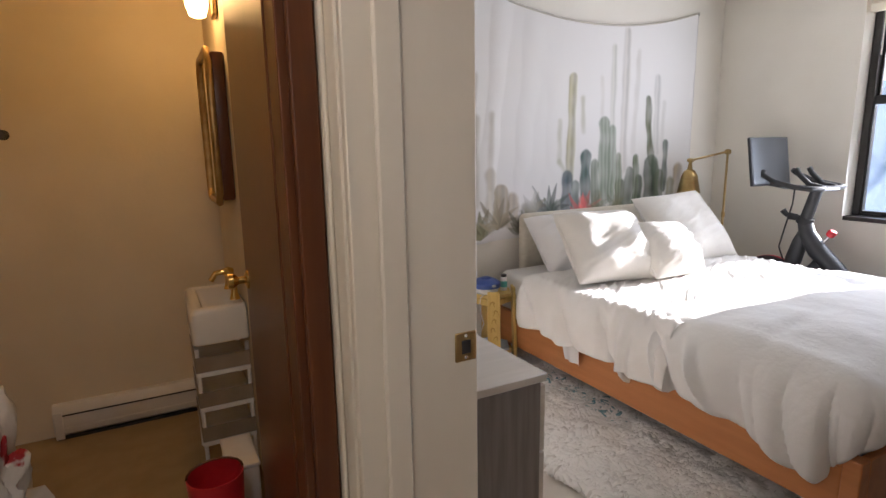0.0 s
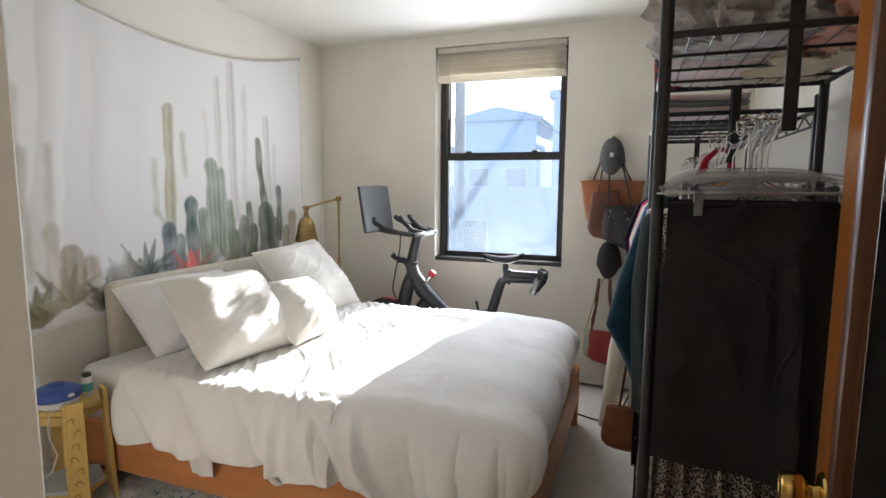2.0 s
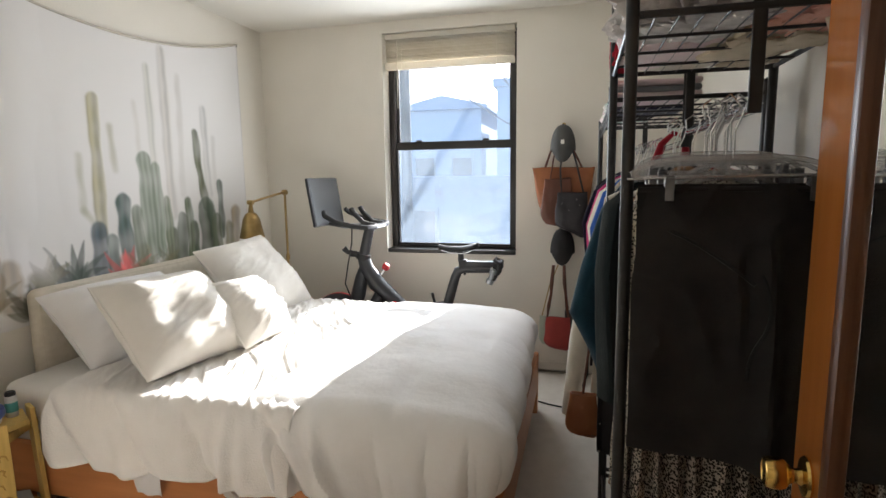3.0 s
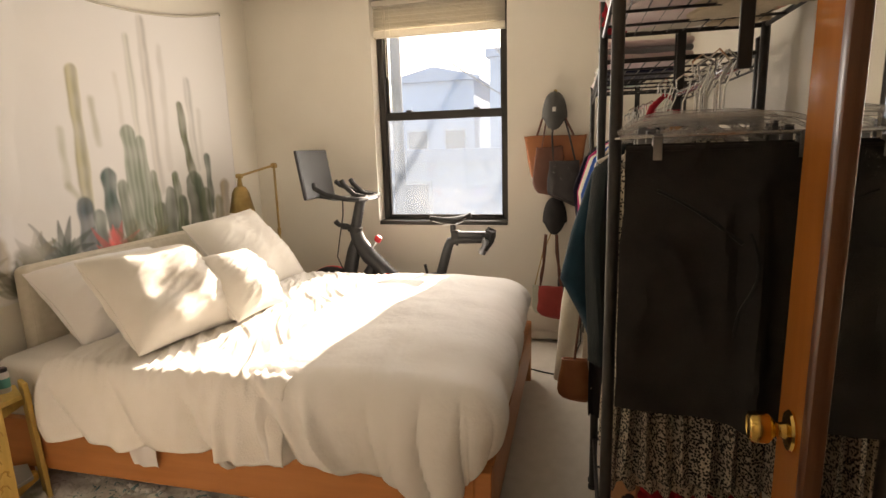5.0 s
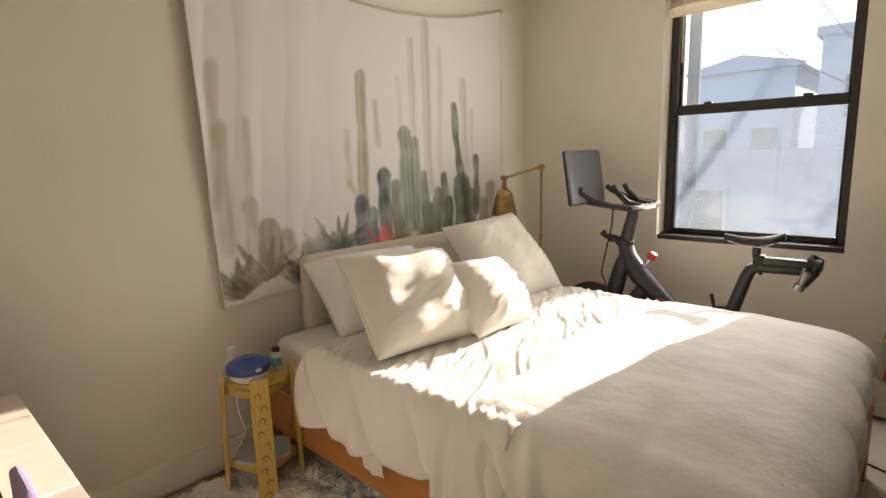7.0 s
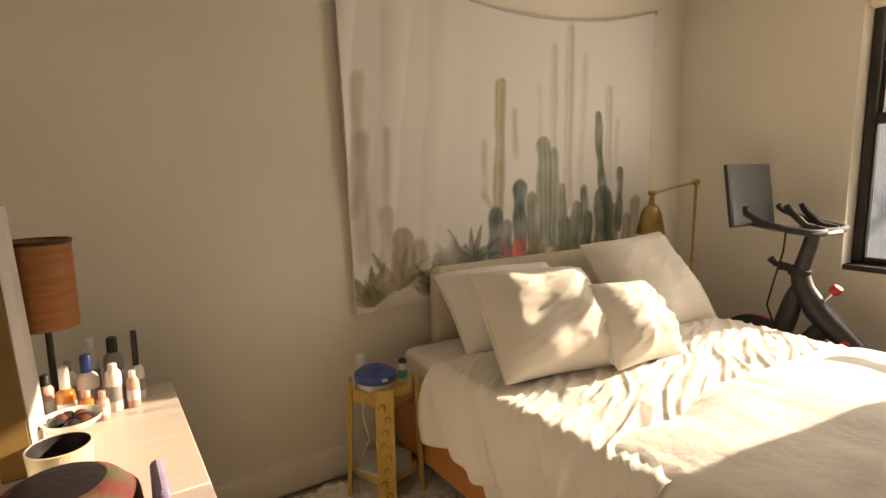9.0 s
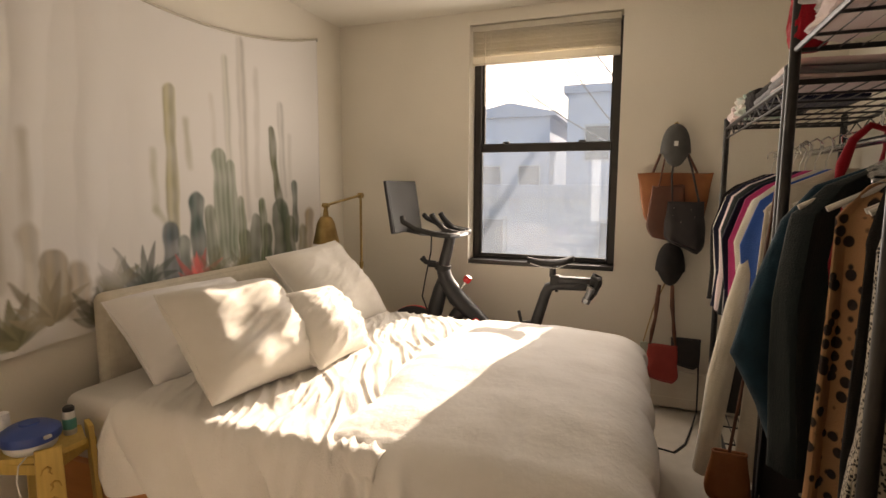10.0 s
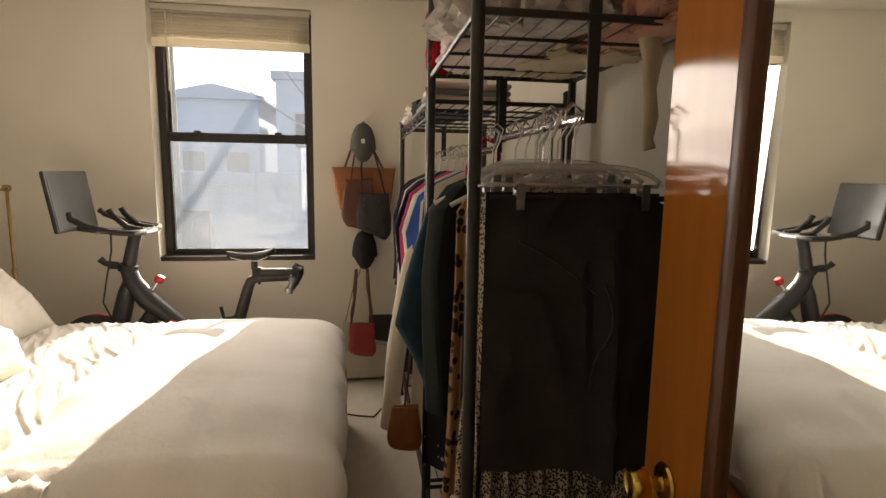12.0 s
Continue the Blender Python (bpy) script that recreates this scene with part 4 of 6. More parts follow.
# ---- exercise bike ----
BIKE = material("matt_black_bike_paint", (0.022, 0.022, 0.024), 0.45, second=(0.03, 0.03, 0.032), scale=16, bump=0.04, bump_scale=90)
RUBBER = material("black_rubber", (0.018, 0.018, 0.018), 0.7, second=(0.028, 0.027, 0.027), scale=30, bump=0.1, bump_scale=150)
SCREENM = material("dark_glossy_screen", (0.075, 0.078, 0.08), 0.2, second=(0.085, 0.088, 0.09), scale=3)
REDP = material("red_plastic", (0.62, 0.03, 0.035), 0.4, second=(0.54, 0.02, 0.03), scale=16)
GREYM = material("grey_metal", (0.32, 0.33, 0.34), 0.35, 0.8, second=(0.26, 0.27, 0.28), scale=16)
bike = thing("exercise_bike", "black stationary exercise bike with a tilted touch screen and red details", "exercise bike", (4.06, 0, 0))
scr = part("screen_housing", turned(box(-0.205, 0.205, -0.012, 0.012, -0.165, 0.165, 0.008, seg=2), pose(0.01, 2.42, 1.225, -9, 0, -2)), BIKE, bike)
part("screen_glass", turned(box(-0.193, 0.193, -0.0145, -0.0125, -0.153, 0.153), pose(0.01, 2.42, 1.225, -9, 0, -2)), SCREENM, scr, "dark glossy screen glass")
part("screen_bracket", tube([(0, 2.43, 1.18), (0, 2.42, 1.08), (0, 2.27, 1.06)], 0.02), BIKE, bike)
part("handlebar_tray", box(-0.10, 0.10, 2.0, 2.26, 1.05, 1.068, 0.006, seg=2), GREYM, bike, "grey bottle tray")
for sx in (-1, 1):
    part("handlebar", tube([(0.0, 2.05, 1.06), (sx * 0.10, 2.01, 1.062), (sx * 0.19, 2.03, 1.065), (sx * 0.215, 2.12, 1.075), (sx * 0.21, 2.24, 1.10), (sx * 0.19, 2.33, 1.14), (sx * 0.165, 2.345, 1.165)], 0.0165, 12), RUBBER, bike)
    part("bar_end", tube([(sx * 0.075, 2.02, 1.07), (sx * 0.075, 2.1, 1.085), (sx * 0.075, 2.17, 1.15), (sx * 0.075, 2.19, 1.185)], 0.017, 12), RUBBER, bike)
    part("cup_ring", turned(lathe([(0.034, 0), (0.040, 0), (0.040, 0.012), (0.034, 0.012), (0.034, 0)], 20), pose(sx * 0.05, 2.1, 1.066)), RUBBER, bike)
part("stem", tube([(0, 2.09, 1.05), (0, 2.145, 0.83)], [0.034, 0.037], 14), BIKE, bike)
part("stem_collar", turned(lathe([(0, -0.02), (0.05, -0.02), (0.05, 0.02), (0, 0.02)], 20), pose(0, 2.142, 0.845, 14)), RUBBER, bike)
part("height_knob", tube([(0, 2.15, 0.85), (0, 2.24, 0.865)], [0.012, 0.024], 12), RUBBER, bike)
part("frame_neck", tube([(0, 2.145, 0.85), (0, 2.12, 0.76), (0, 2.05, 0.66), (0, 1.86, 0.49), (0, 1.62, 0.30)], [0.042, 0.05, 0.058, 0.05, 0.05], 14), BIKE, bike)
part("front_stay", tube([(0, 2.02, 0.58), (0, 2.2, 0.32), (0, 2.42, 0.10)], [0.045, 0.045, 0.04], 12), BIKE, bike)
part("rear_stay", tube([(0, 1.66, 0.36), (0, 1.4, 0.2), (0, 1.2, 0.08)], 0.04, 12), BIKE, bike)
part("brake_rod", tube([(0, 2.03, 0.70), (0, 1.985, 0.765)], 0.009), CHROME, bike)
part("brake_knob", turned(lathe([(0, 0), (0.022, 0.002), (0.026, 0.016), (0.026, 0.034), (0.02, 0.042), (0, 0.044)], 18), pose(0, 1.99, 0.76, 32)), REDP, bike, "red resistance knob")
part("brake_caliper", turned(box(-0.022, 0.022, -0.028, 0.028, -0.05, 0.05, 0.012, seg=2), pose(0, 2.19, 0.60, 20)), GREYM, bike, "grey brake caliper")
part("front_shroud", tube([(0, 2.13, 0.80), (0, 2.16, 0.70), (0, 2.19, 0.58), (0, 2.22, 0.46)], [0.03, 0.045, 0.05, 0.045], 12), BIKE, bike)
part("clamp_lever", tube([(0, 2.19, 0.87), (-0.02, 2.25, 0.875), (-0.03, 2.275, 0.905)], [0.012, 0.016, 0.02], 10), RUBBER, bike)
fw = part("flywheel", turned(lathe([(0.05, -0.022), (0.21, -0.022), (0.22, -0.016), (0.22, 0.016), (0.21, 0.022), (0.05, 0.022)], 40), pose(0, 2.33, 0.36, 0, 90)), BIKE, bike)
part("flywheel_band", turned(lathe([(0.2205, -0.012), (0.2215, -0.010), (0.2215, 0.010), (0.2205, 0.012)], 40), pose(0, 2.33, 0.36, 0, 90)), REDP, fw, "red flywheel band")
part("logo_badge", turned(lathe([(0.014, 0), (0.024, 0), (0.024, 0.002), (0.014, 0.002)], 20), pose(-0.062, 1.90, 0.53, 0, -90)), REDP, bike, "red round badge")
part("cable", tube([(-0.05, 2.2, 1.05), (-0.06, 2.2, 0.95), (-0.055, 2.235, 0.8), (-0.06, 2.26, 0.66), (-0.05, 2.22, 0.55), (-0.04, 2.18, 0.5)], 0.005, 8), RUBBER, bike)
part("chain_guard", box(-0.05, 0.05, 1.55, 2.3, 0.24, 0.40, 0.03, seg=3), BIKE, bike)
for z, y in ((0.035, 2.45), (0.035, 1.15)):
    part("floor_bar", tube([(-0.27, y, z), (0.27, y, z)], 0.034, 14), BIKE, bike)
part("seat_post", tube([(0, 1.60, 0.38), (0, 1.545, 0.53), (0, 1.49, 0.72), (0, 1.47, 0.765), (0, 1.43, 0.782), (0, 1.25, 0.786)], [0.036, 0.034, 0.031, 0.031, 0.03, 0.028], 14), BIKE, bike)
part("post_lever", tube([(-0.02, 1.57, 0.55), (-0.05, 1.62, 0.55), (-0.055, 1.635, 0.62)], 0.010, 10), RUBBER, bike)
part("seat_slider", box(-0.026, 0.026, 1.19, 1.46, 0.80, 0.835, 0.008, seg=2), BIKE, bike)
part("slider_clamp", box(-0.028, 0.028, 1.41, 1.46, 0.775, 0.842, 0.006), RUBBER, bike)
part("slider_lever", tube([(0, 1.43, 0.80), (0.0, 1.425, 0.74)], 0.009), RUBBER, bike)
part("saddle_stem", tube([(0, 1.45, 0.83), (0, 1.45, 0.895)], 0.02), BIKE, bike)
for sx in (-1, 1):
    part("saddle_rail", tube([(sx * 0.02, 1.58, 0.905), (sx * 0.022, 1.5, 0.885), (sx * 0.022, 1.42, 0.885), (sx * 0.035, 1.37, 0.91)], 0.004, 8), CHROME, bike)
    cradle = part("weight_cradle", tube([(sx * 0.03, 1.22, 0.85), (sx * 0.06, 1.185, 0.83), (sx * 0.06, 1.20, 0.76), (sx * 0.06, 1.235, 0.715)], 0.013, 10), RUBBER, bike)
    part("hand_weight", turned(lathe([(0, -0.05), (0.024, -0.048), (0.026, -0.02), (0.018, -0.018), (0.018, 0.018), (0.026, 0.02), (0.024, 0.048), (0, 0.05)], 14), pose(sx * 0.06, 1.235, 0.745, 20, 0, 0)), GREYM, cradle, "grey hand weight")


def saddle(u, v):
    y = 1.60 - 0.27 * u
    wide = 0.020 + 0.062 * u ** 2.6 if u < 0.85 else 0.0606 - 0.045 * ((u - 0.85) / 0.15) ** 2
    a = v * 2 * math.pi
    return (wide * math.cos(a), y + 0.01 * math.sin(a) * 0, 0.918 + 0.022 * math.sin(a) * (1 if math.sin(a) > 0 else 0.8) - 0.016 * math.sin(u * math.pi) + 0.022 * u * u)


bm = B()
rings = [[bm.verts.new(saddle(i / 16, k / 18)) for k in range(18)] for i in range(17)]
for a, b in zip(rings, rings[1:]):
    for k in range(18):
        bm.faces.new((a[k], a[(k + 1) % 18], b[(k + 1) % 18], b[k]))
bm.faces.new(rings[0])
bm.faces.new(rings[-1])
part("saddle", bm, RUBBER, bike, "black padded saddle")
part("rear_hub", box(-0.035, 0.035, 1.17, 1.235, 0.785, 0.84, 0.012, seg=2), RUBBER, bike)

cable = thing("power_cable", "black power cable trailing over the floor", "cable", (0, 0, 0))
part("cord", tube([(3.62, 1.15, 0.006), (3.74, 1.03, 0.005), (3.84, 0.93, 0.005), (3.80, 0.84, 0.005), (3.78, 0.76, 0.005), (3.9, 0.70, 0.006), (4.1, 0.66, 0.005), (4.3, 0.62, 0.03), (4.32, 0.62, 0.22), (4.385, 0.62, 0.32)], 0.005, 8), RUBBER, cable)

# ---- bags and caps on the wall hooks ----
TAN = material("tan_leather", (0.36, 0.13, 0.045), 0.5, second=(0.28, 0.09, 0.03), scale=9, bump=0.12, bump_scale=60)
BROWN = material("brown_leather", (0.15, 0.05, 0.024), 0.5, second=(0.10, 0.034, 0.018), scale=9, bump=0.12, bump_scale=60)
BLACKL = material("black_leather", (0.02, 0.018, 0.02), 0.4, second=(0.032, 0.028, 0.03), scale=12, bump=0.2, bump_scale=50)
REDL = material("red_leather", (0.42, 0.055, 0.045), 0.5, second=(0.34, 0.04, 0.035), scale=9, bump=0.1, bump_scale=60)
MINT = material("pale_green_leather", (0.48, 0.54, 0.45), 0.6, second=(0.42, 0.48, 0.40), scale=9)
GREYC = material("grey_cap_cotton", (0.075, 0.075, 0.072), 0.9, second=(0.095, 0.094, 0.09), scale=14, bump=0.2, bump_scale=240)


def hook(at):
    ob = thing("wall_hook", "small metal hook on the window wall", "hook", at)
    part("plate", box(-0.004, 0.0, -0.012, 0.012, -0.03, 0.03, 0.0015), OLDBRASS, ob)
    part("prong", tube([(-0.004, 0, 0.01), (-0.03, 0, 0.0), (-0.045, 0, 0.012), (-0.045, 0, 0.03)], 0.005, 8), OLDBRASS, ob)
    return ob


hook((XE, 0.81, 1.70))
hook((XE, 0.81, 1.08))
hook((XE, 0.81, 0.80))


def bag(name, label, at, w0, w1, h, d, mat, straps=(), slump=0.02, seed=0.0):
    """A soft bag flat on the wall: w0 wide at its mouth, w1 at its foot; straps are polylines from its mouth."""
    ob = thing(name, label, "bag", at)

    def f(u, v):
        a = u * 2 * math.pi
        w = (w0 + (w1 - w0) * v) / 2 * (1 if v > 0.02 else 0.985) * (1 - 0.34 * max(0.0, (v - 0.72) / 0.28) ** 2) * (1 + 0.05 * nz(v * 3, seed, 2.0))
        t = d * (0.35 + 0.65 * math.sin(min(1, v * 1.1) * math.pi * 0.5)) / 2 * (1 if v < 0.94 else 0.6)
        c, s_ = math.cos(a), math.sin(a)
        c = math.copysign(abs(c) ** 0.6, c)
        s_ = math.copysign(abs(s_) ** 0.6, s_)
        z = -h * v + slump * c * v + slump * 0.6 * nz(u * 4, v * 3, seed)
        return (-d / 2 - 0.004 + t * s_ * (1 + 0.3 * nz(c * 2, v * 3, seed)), w * c, z)

    bm = grid(48, 26, f, closed_u=True)
    bmesh.ops.holes_fill(bm, edges=[e for e in bm.edges if e.is_boundary and e.verts[0].co.z < -h * 0.5])
    part("body", bm, mat, ob)
    part("mouth_binding", tube([f(i / 36, 0.0) for i in range(37)], 0.004, 6), mat, ob)
    for pts, r, m in straps:
        part("strap", tube(pts, r, 8), m, ob)
    return ob


bag("tote_bag", "tan leather tote bag hanging from a wall hook", (XE - 0.003, 0.808, 1.435), 0.41, 0.30, 0.35, 0.075, TAN,
    ((((-0.04, 0.12, 0.0), (-0.05, 0.08, 0.12), (-0.05, 0.01, 0.27), (-0.05, -0.05, 0.14), (-0.045, -0.12, 0.0)), 0.007, BROWN),), 0.03, 1)
bag("handbag", "brown leather pouch hanging over the tote bag", (XE - 0.08, 0.84, 1.36), 0.17, 0.24, 0.31, 0.045, BROWN,
    ((((-0.02, 0.05, 0.0), (-0.02, 0.02, 0.2), (0.03, -0.03, 0.35)), 0.005, BROWN),), 0.02, 4)
studded = bag("handbag", "black leather bag with bright studs hanging askew", (XE - 0.085, 0.745, 1.27), 0.19, 0.23, 0.26, 0.075, BLACKL,
    ((((-0.03, 0.07, 0.0), (-0.03, 0.08, 0.15), (0.03, 0.06, 0.42)), 0.006, BLACKL), (((-0.03, -0.07, 0.0), (-0.03, -0.02, 0.2), (0.03, 0.05, 0.42)), 0.006, BLACKL)), 0.03, 8)
for dy, dz in ((0.06, -0.03), (0.065, -0.07), (-0.03, -0.04), (-0.05, -0.08), (0.02, -0.11)):
    part("stud", turned(lathe([(0.004, 0), (0.003, 0.003), (0, 0.004)], 10), pose(-0.076, dy, dz, 0, -90)), CHROME, studded)
bag("shoulder_bag", "pale green flat bag hanging behind a red one", (XE - 0.066, 0.885, 0.42), 0.13, 0.14, 0.20, 0.03, MINT,
    ((((-0.02, 0.05, 0.0), (-0.015, -0.0, 0.22), (0.02, -0.07, 0.40)), 0.004, OLDBRASS),), 0.01, 3)
bag("shoulder_bag", "small red leather shoulder bag on a patterned strap", (XE - 0.09, 0.825, 0.425), 0.16, 0.19, 0.215, 0.06, REDL,
    ((((-0.03, 0.07, 0.0), (-0.034, 0.062, 0.08), (-0.03, 0.048, 0.16), (-0.034, 0.044, 0.24), (-0.02, 0.035, 0.36)), [0.006, 0.012, 0.009, 0.013, 0.010], BROWN), (((-0.03, -0.07, 0.0), (-0.034, -0.058, 0.08), (-0.03, -0.05, 0.16), (-0.034, -0.04, 0.24), (-0.02, -0.035, 0.36)), [0.006, 0.012, 0.009, 0.013, 0.010], BROWN)), 0.012, 6)
bag("shoulder_bag", "black flap bag with a white edge hanging low", (XE - 0.07, 0.70, 0.47), 0.16, 0.16, 0.17, 0.045, BLACKL, (), 0.01, 2)


def cap(label, at, mat, w, h):
    """A cap hung by its back strap: crown domed outwards, peak hanging below."""
    ob = thing("baseball_cap", label, "cap", at)

    def crown(u, v):
        a = (u - 0.5) * math.pi
        b = v * math.pi / 2
        return (-0.015 - 0.085 * math.cos(a) * math.sin(b) ** 0.7, w / 2 * math.sin(a) * math.sin(b) ** 0.8, h - h * (1 - math.cos(b)) * 1.0)

    bm = grid(22, 12, crown)
    part("crown", bm, mat, ob)
    part("peak", grid(16, 6, lambda u, v: (-0.06 - 0.03 * math.sin(u * math.pi) - 0.01 * v, w * 0.47 * (2 * u - 1) * (1 - 0.25 * v * v), 0.01 - 0.085 * v * math.sin(u * math.pi) ** 0.4)), mat, ob)
    part("button", lathe([(0.007, 0), (0.006, 0.004), (0, 0.005)], 10, at=(-0.02, 0, h)), mat, ob)
    return ob


gc = cap("grey cotton cap with a white badge hanging over the bags", (XE - 0.05, 0.812, 1.545), GREYC, 0.165, 0.17)
part("badge", turned(box(-0.001, 0.001, -0.011, 0.011, -0.014, 0.014, 0.0008), pose(-0.098, 0.0, 0.055, 0, 8, 0)), WHITEP, gc, "white stitched badge")
cap("black cotton cap hanging on a wall hook", (XE - 0.02, 0.805, 0.86), BLACKCLOTH, 0.165, 0.17)


# ---- clothes racks ----
WIRE = BLACKMETAL


def rack(label, at, length, depth, height, shelf_z, lower_z, rail_z=None):
    """An open steel wardrobe rack: four posts, wire shelves, a hanging rail on flat brackets."""
    ob = thing("clothes_rack", label, "clothes rack", at)
    for x in (0, length):
        for y in (0, depth):
            post = part("post", tube([(x, y, 0.012), (x, y, height)], 0.0145, 12), WIRE, ob)
            part("post_foot", lathe([(0, 0), (0.019, 0), (0.019, 0.012), (0.012, 0.02), (0, 0.02)], 12, at=(x, y, 0)), RUBBER, post)
            part("post_cap", lathe([(0.0155, height - 0.004), (0.0155, height + 0.006), (0.008, height + 0.012), (0, height + 0.012)], 12, at=(x, y, 0)), RUBBER, post)
    for z in (lower_z, shelf_z):
        sh = part("wire_shelf", tube([(0, 0, z), (length, 0, z), (length, depth, z), (0, depth, z), (0, 0, z)], 0.0085, 8), WIRE, ob)
        bars = max(4, round(length / 0.19))
        for k in range(1, bars):
            x = length * k / bars
            part("shelf_bar", tube([(x, 0, z - 0.006), (x, depth, z - 0.006)], 0.0042, 6), WIRE, sh)
        n = int(depth / 0.046)
        for k in range(1, n):
            y = depth * k / n
            part("shelf_wire", tube([(0, y, z), (length, y, z)], 0.0024, 6), WIRE, sh)
        for y in (0, depth) if height < 1.8 else ():
            part("shelf_truss", tube([(length * k / 16, y, z - (0.045 if k % 2 else 0.005)) for k in range(17)], 0.003, 6), WIRE, sh)
            part("truss_bar", tube([(0, y, z - 0.05), (length, y, z - 0.05)], 0.0045, 6), WIRE, sh)
    if rail_z:
        ry = depth * 0.5
        part("hanging_rail", tube([(0.0, ry, rail_z), (length, ry, rail_z)], 0.0135, 14), CHROME, ob, "chrome hanging rail")
        for x in (0.0, length):
            part("rail_bracket", box(x - 0.004, x + 0.004, ry - 0.014, ry + 0.014, rail_z - 0.014, shelf_z + 0.10, 0.002), WIRE, ob)
    return ob


R1X, R1L, R2X, R2L, RYB, RD = 1.945, 0.755, 2.745, 1.345, 0.075, 0.505
rack("black steel wire clothes rack packed with hanging clothes", (R1X, RYB, 0), R1L, RD, 2.02, 1.74, 0.22, 1.535)
rack("second black steel clothes rack standing by the window wall", (R2X, RYB, 0), R2L, RD, 1.70, 1.66, 0.22, 1.50)

# fabrics
def cloth(name, c, c2=None, **k):
    return material(name, c, 0.92, second=c2 or tuple(v * 0.8 for v in c), scale=k.pop("scale", 8), bump=0.3, bump_scale=220, sheen=0.15, spec=0.25, **k)


LEO = material("leopard_print_large", (0.02, 0.012, 0.01), 0.85, second=(0.42, 0.225, 0.11), scale=30, kind="voronoi", contrast=(0.36, 0.44), bump=0.2, bump_scale=200)
LEOS = material("leopard_print_small", (0.02, 0.016, 0.014), 0.85, second=(0.50, 0.43, 0.34), scale=150, kind="voronoi", contrast=(0.40, 0.5), bump=0.2, bump_scale=200)
LEOD = material("dark_leopard_print", (0.012, 0.011, 0.011), 0.85, second=(0.46, 0.41, 0.34), scale=165, kind="voronoi", contrast=(0.46, 0.6), bump=0.2, bump_scale=200)
FLORAL = material("black_floral_print", (0.55, 0.52, 0.48), 0.85, second=(0.014, 0.012, 0.014), scale=24, kind="voronoi", contrast=(0.14, 0.2), bump=0.2, bump_scale=200)
TEALC = cloth("dark_teal_wool", (0.014, 0.052, 0.082), (0.010, 0.032, 0.052), scale=14)
NAVY = cloth("navy_jersey", (0.018, 0.02, 0.045))
GREEN = cloth("dark_green_jersey", (0.014, 0.022, 0.024))
BLUEC = cloth("bright_blue_cotton", (0.04, 0.13, 0.48))
PINKC = cloth("bright_pink_cotton", (0.62, 0.06, 0.22))
REDC = cloth("red_cotton", (0.46, 0.015, 0.03))
WHITEC = cloth("off_white_knit", (0.72, 0.67, 0.57), (0.64, 0.58, 0.48))
GREYCL = cloth("grey_jersey", (0.30, 0.30, 0.31))
CREAMC = cloth("cream_fleece", (0.66, 0.56, 0.40), (0.58, 0.48, 0.33), scale=12)
GREYFUR = cloth("grey_plush_fleece", (0.70, 0.665, 0.63), (0.40, 0.37, 0.345), scale=16, contrast=(0.38, 0.62))
PINKW = cloth("pale_pink_knit", (0.74, 0.58, 0.58), (0.78, 0.68, 0.66))
PEACH = cloth("peach_knit", (0.78, 0.42, 0.31), (0.68, 0.33, 0.23), scale=14)
HANGP = material("white_plastic_hanger", (0.70, 0.67, 0.62), 0.4, second=(0.66, 0.62, 0.56), scale=12)
CLEAR = glass("clear_plastic", (0.965, 0.965, 0.96), 0.06)
cn = CLEAR.node_tree
milky, veil = cn.nodes.new("ShaderNodeBsdfDiffuse"), cn.nodes.new("ShaderNodeMixShader")
milky.inputs[0].default_value, veil.inputs[0].default_value = (0.9, 0.9, 0.89, 1), 0.22
cn.links.new(cn.nodes["Mix Shader"].outputs[0], veil.inputs[1])
cn.links.new(milky.outputs[0], veil.inputs[2])
cn.links.new(veil.outputs[0], cn.nodes["Material Output"].inputs[0])


def arch(x0, half, z, rise, depth=0.010):
    """A clear hanger's body: a slim moulded bar with drooping shoulders over a straight lower bar."""
    n = 14
    top = [(x0, -half + 2 * half * k / n, z + 0.012 + rise * (1 - abs(2 * k / n - 1) ** 5)) for k in range(n + 1)]
    bm = tube(top, [0.004 + 0.003 * math.sin(math.pi * k / n) for k in range(n + 1)], 8)
    tube([(x0, -half * 0.97, z + 0.004), (x0, half * 0.97, z + 0.004)], 0.0042, 8, bm)
    for f in (-0.97, -0.5, 0.0, 0.5, 0.97):
        tube([(x0, half * f, z + 0.004), (x0, half * f, z + 0.012 + rise * (1 - abs(f) ** 5))], 0.003, 6, bm)
    return bm


def clip(ob, x, y, z, label=""):
    """A pinch clip: two jaws, ridges for the fingers and a coil between."""
    c = part("clip", box(x - 0.015, x - 0.0125, y - 0.009, y + 0.009, z, z + 0.05, 0.001), STEELDARK, ob, label)
    part("jaw", box(x + 0.010, x + 0.0125, y - 0.009, y + 0.009, z, z + 0.05, 0.001), CHROME, c)
    part("coil", tube([(x - 0.001, y - 0.009, z + 0.032), (x - 0.001, y + 0.009, z + 0.032)], 0.0085, 10), STEELDARK, c)
    for k in range(3):
        part("ridge", tube([(x - 0.0155, y - 0.009, z + 0.042 + k * 0.005), (x - 0.0155, y + 0.009, z + 0.042 + k * 0.005)], 0.0013, 6), STEELDARK, c)


STEELDARK = material("dark_spring_steel", (0.25, 0.25, 0.26), 0.3, 1.0, second=(0.18, 0.18, 0.19), scale=30)


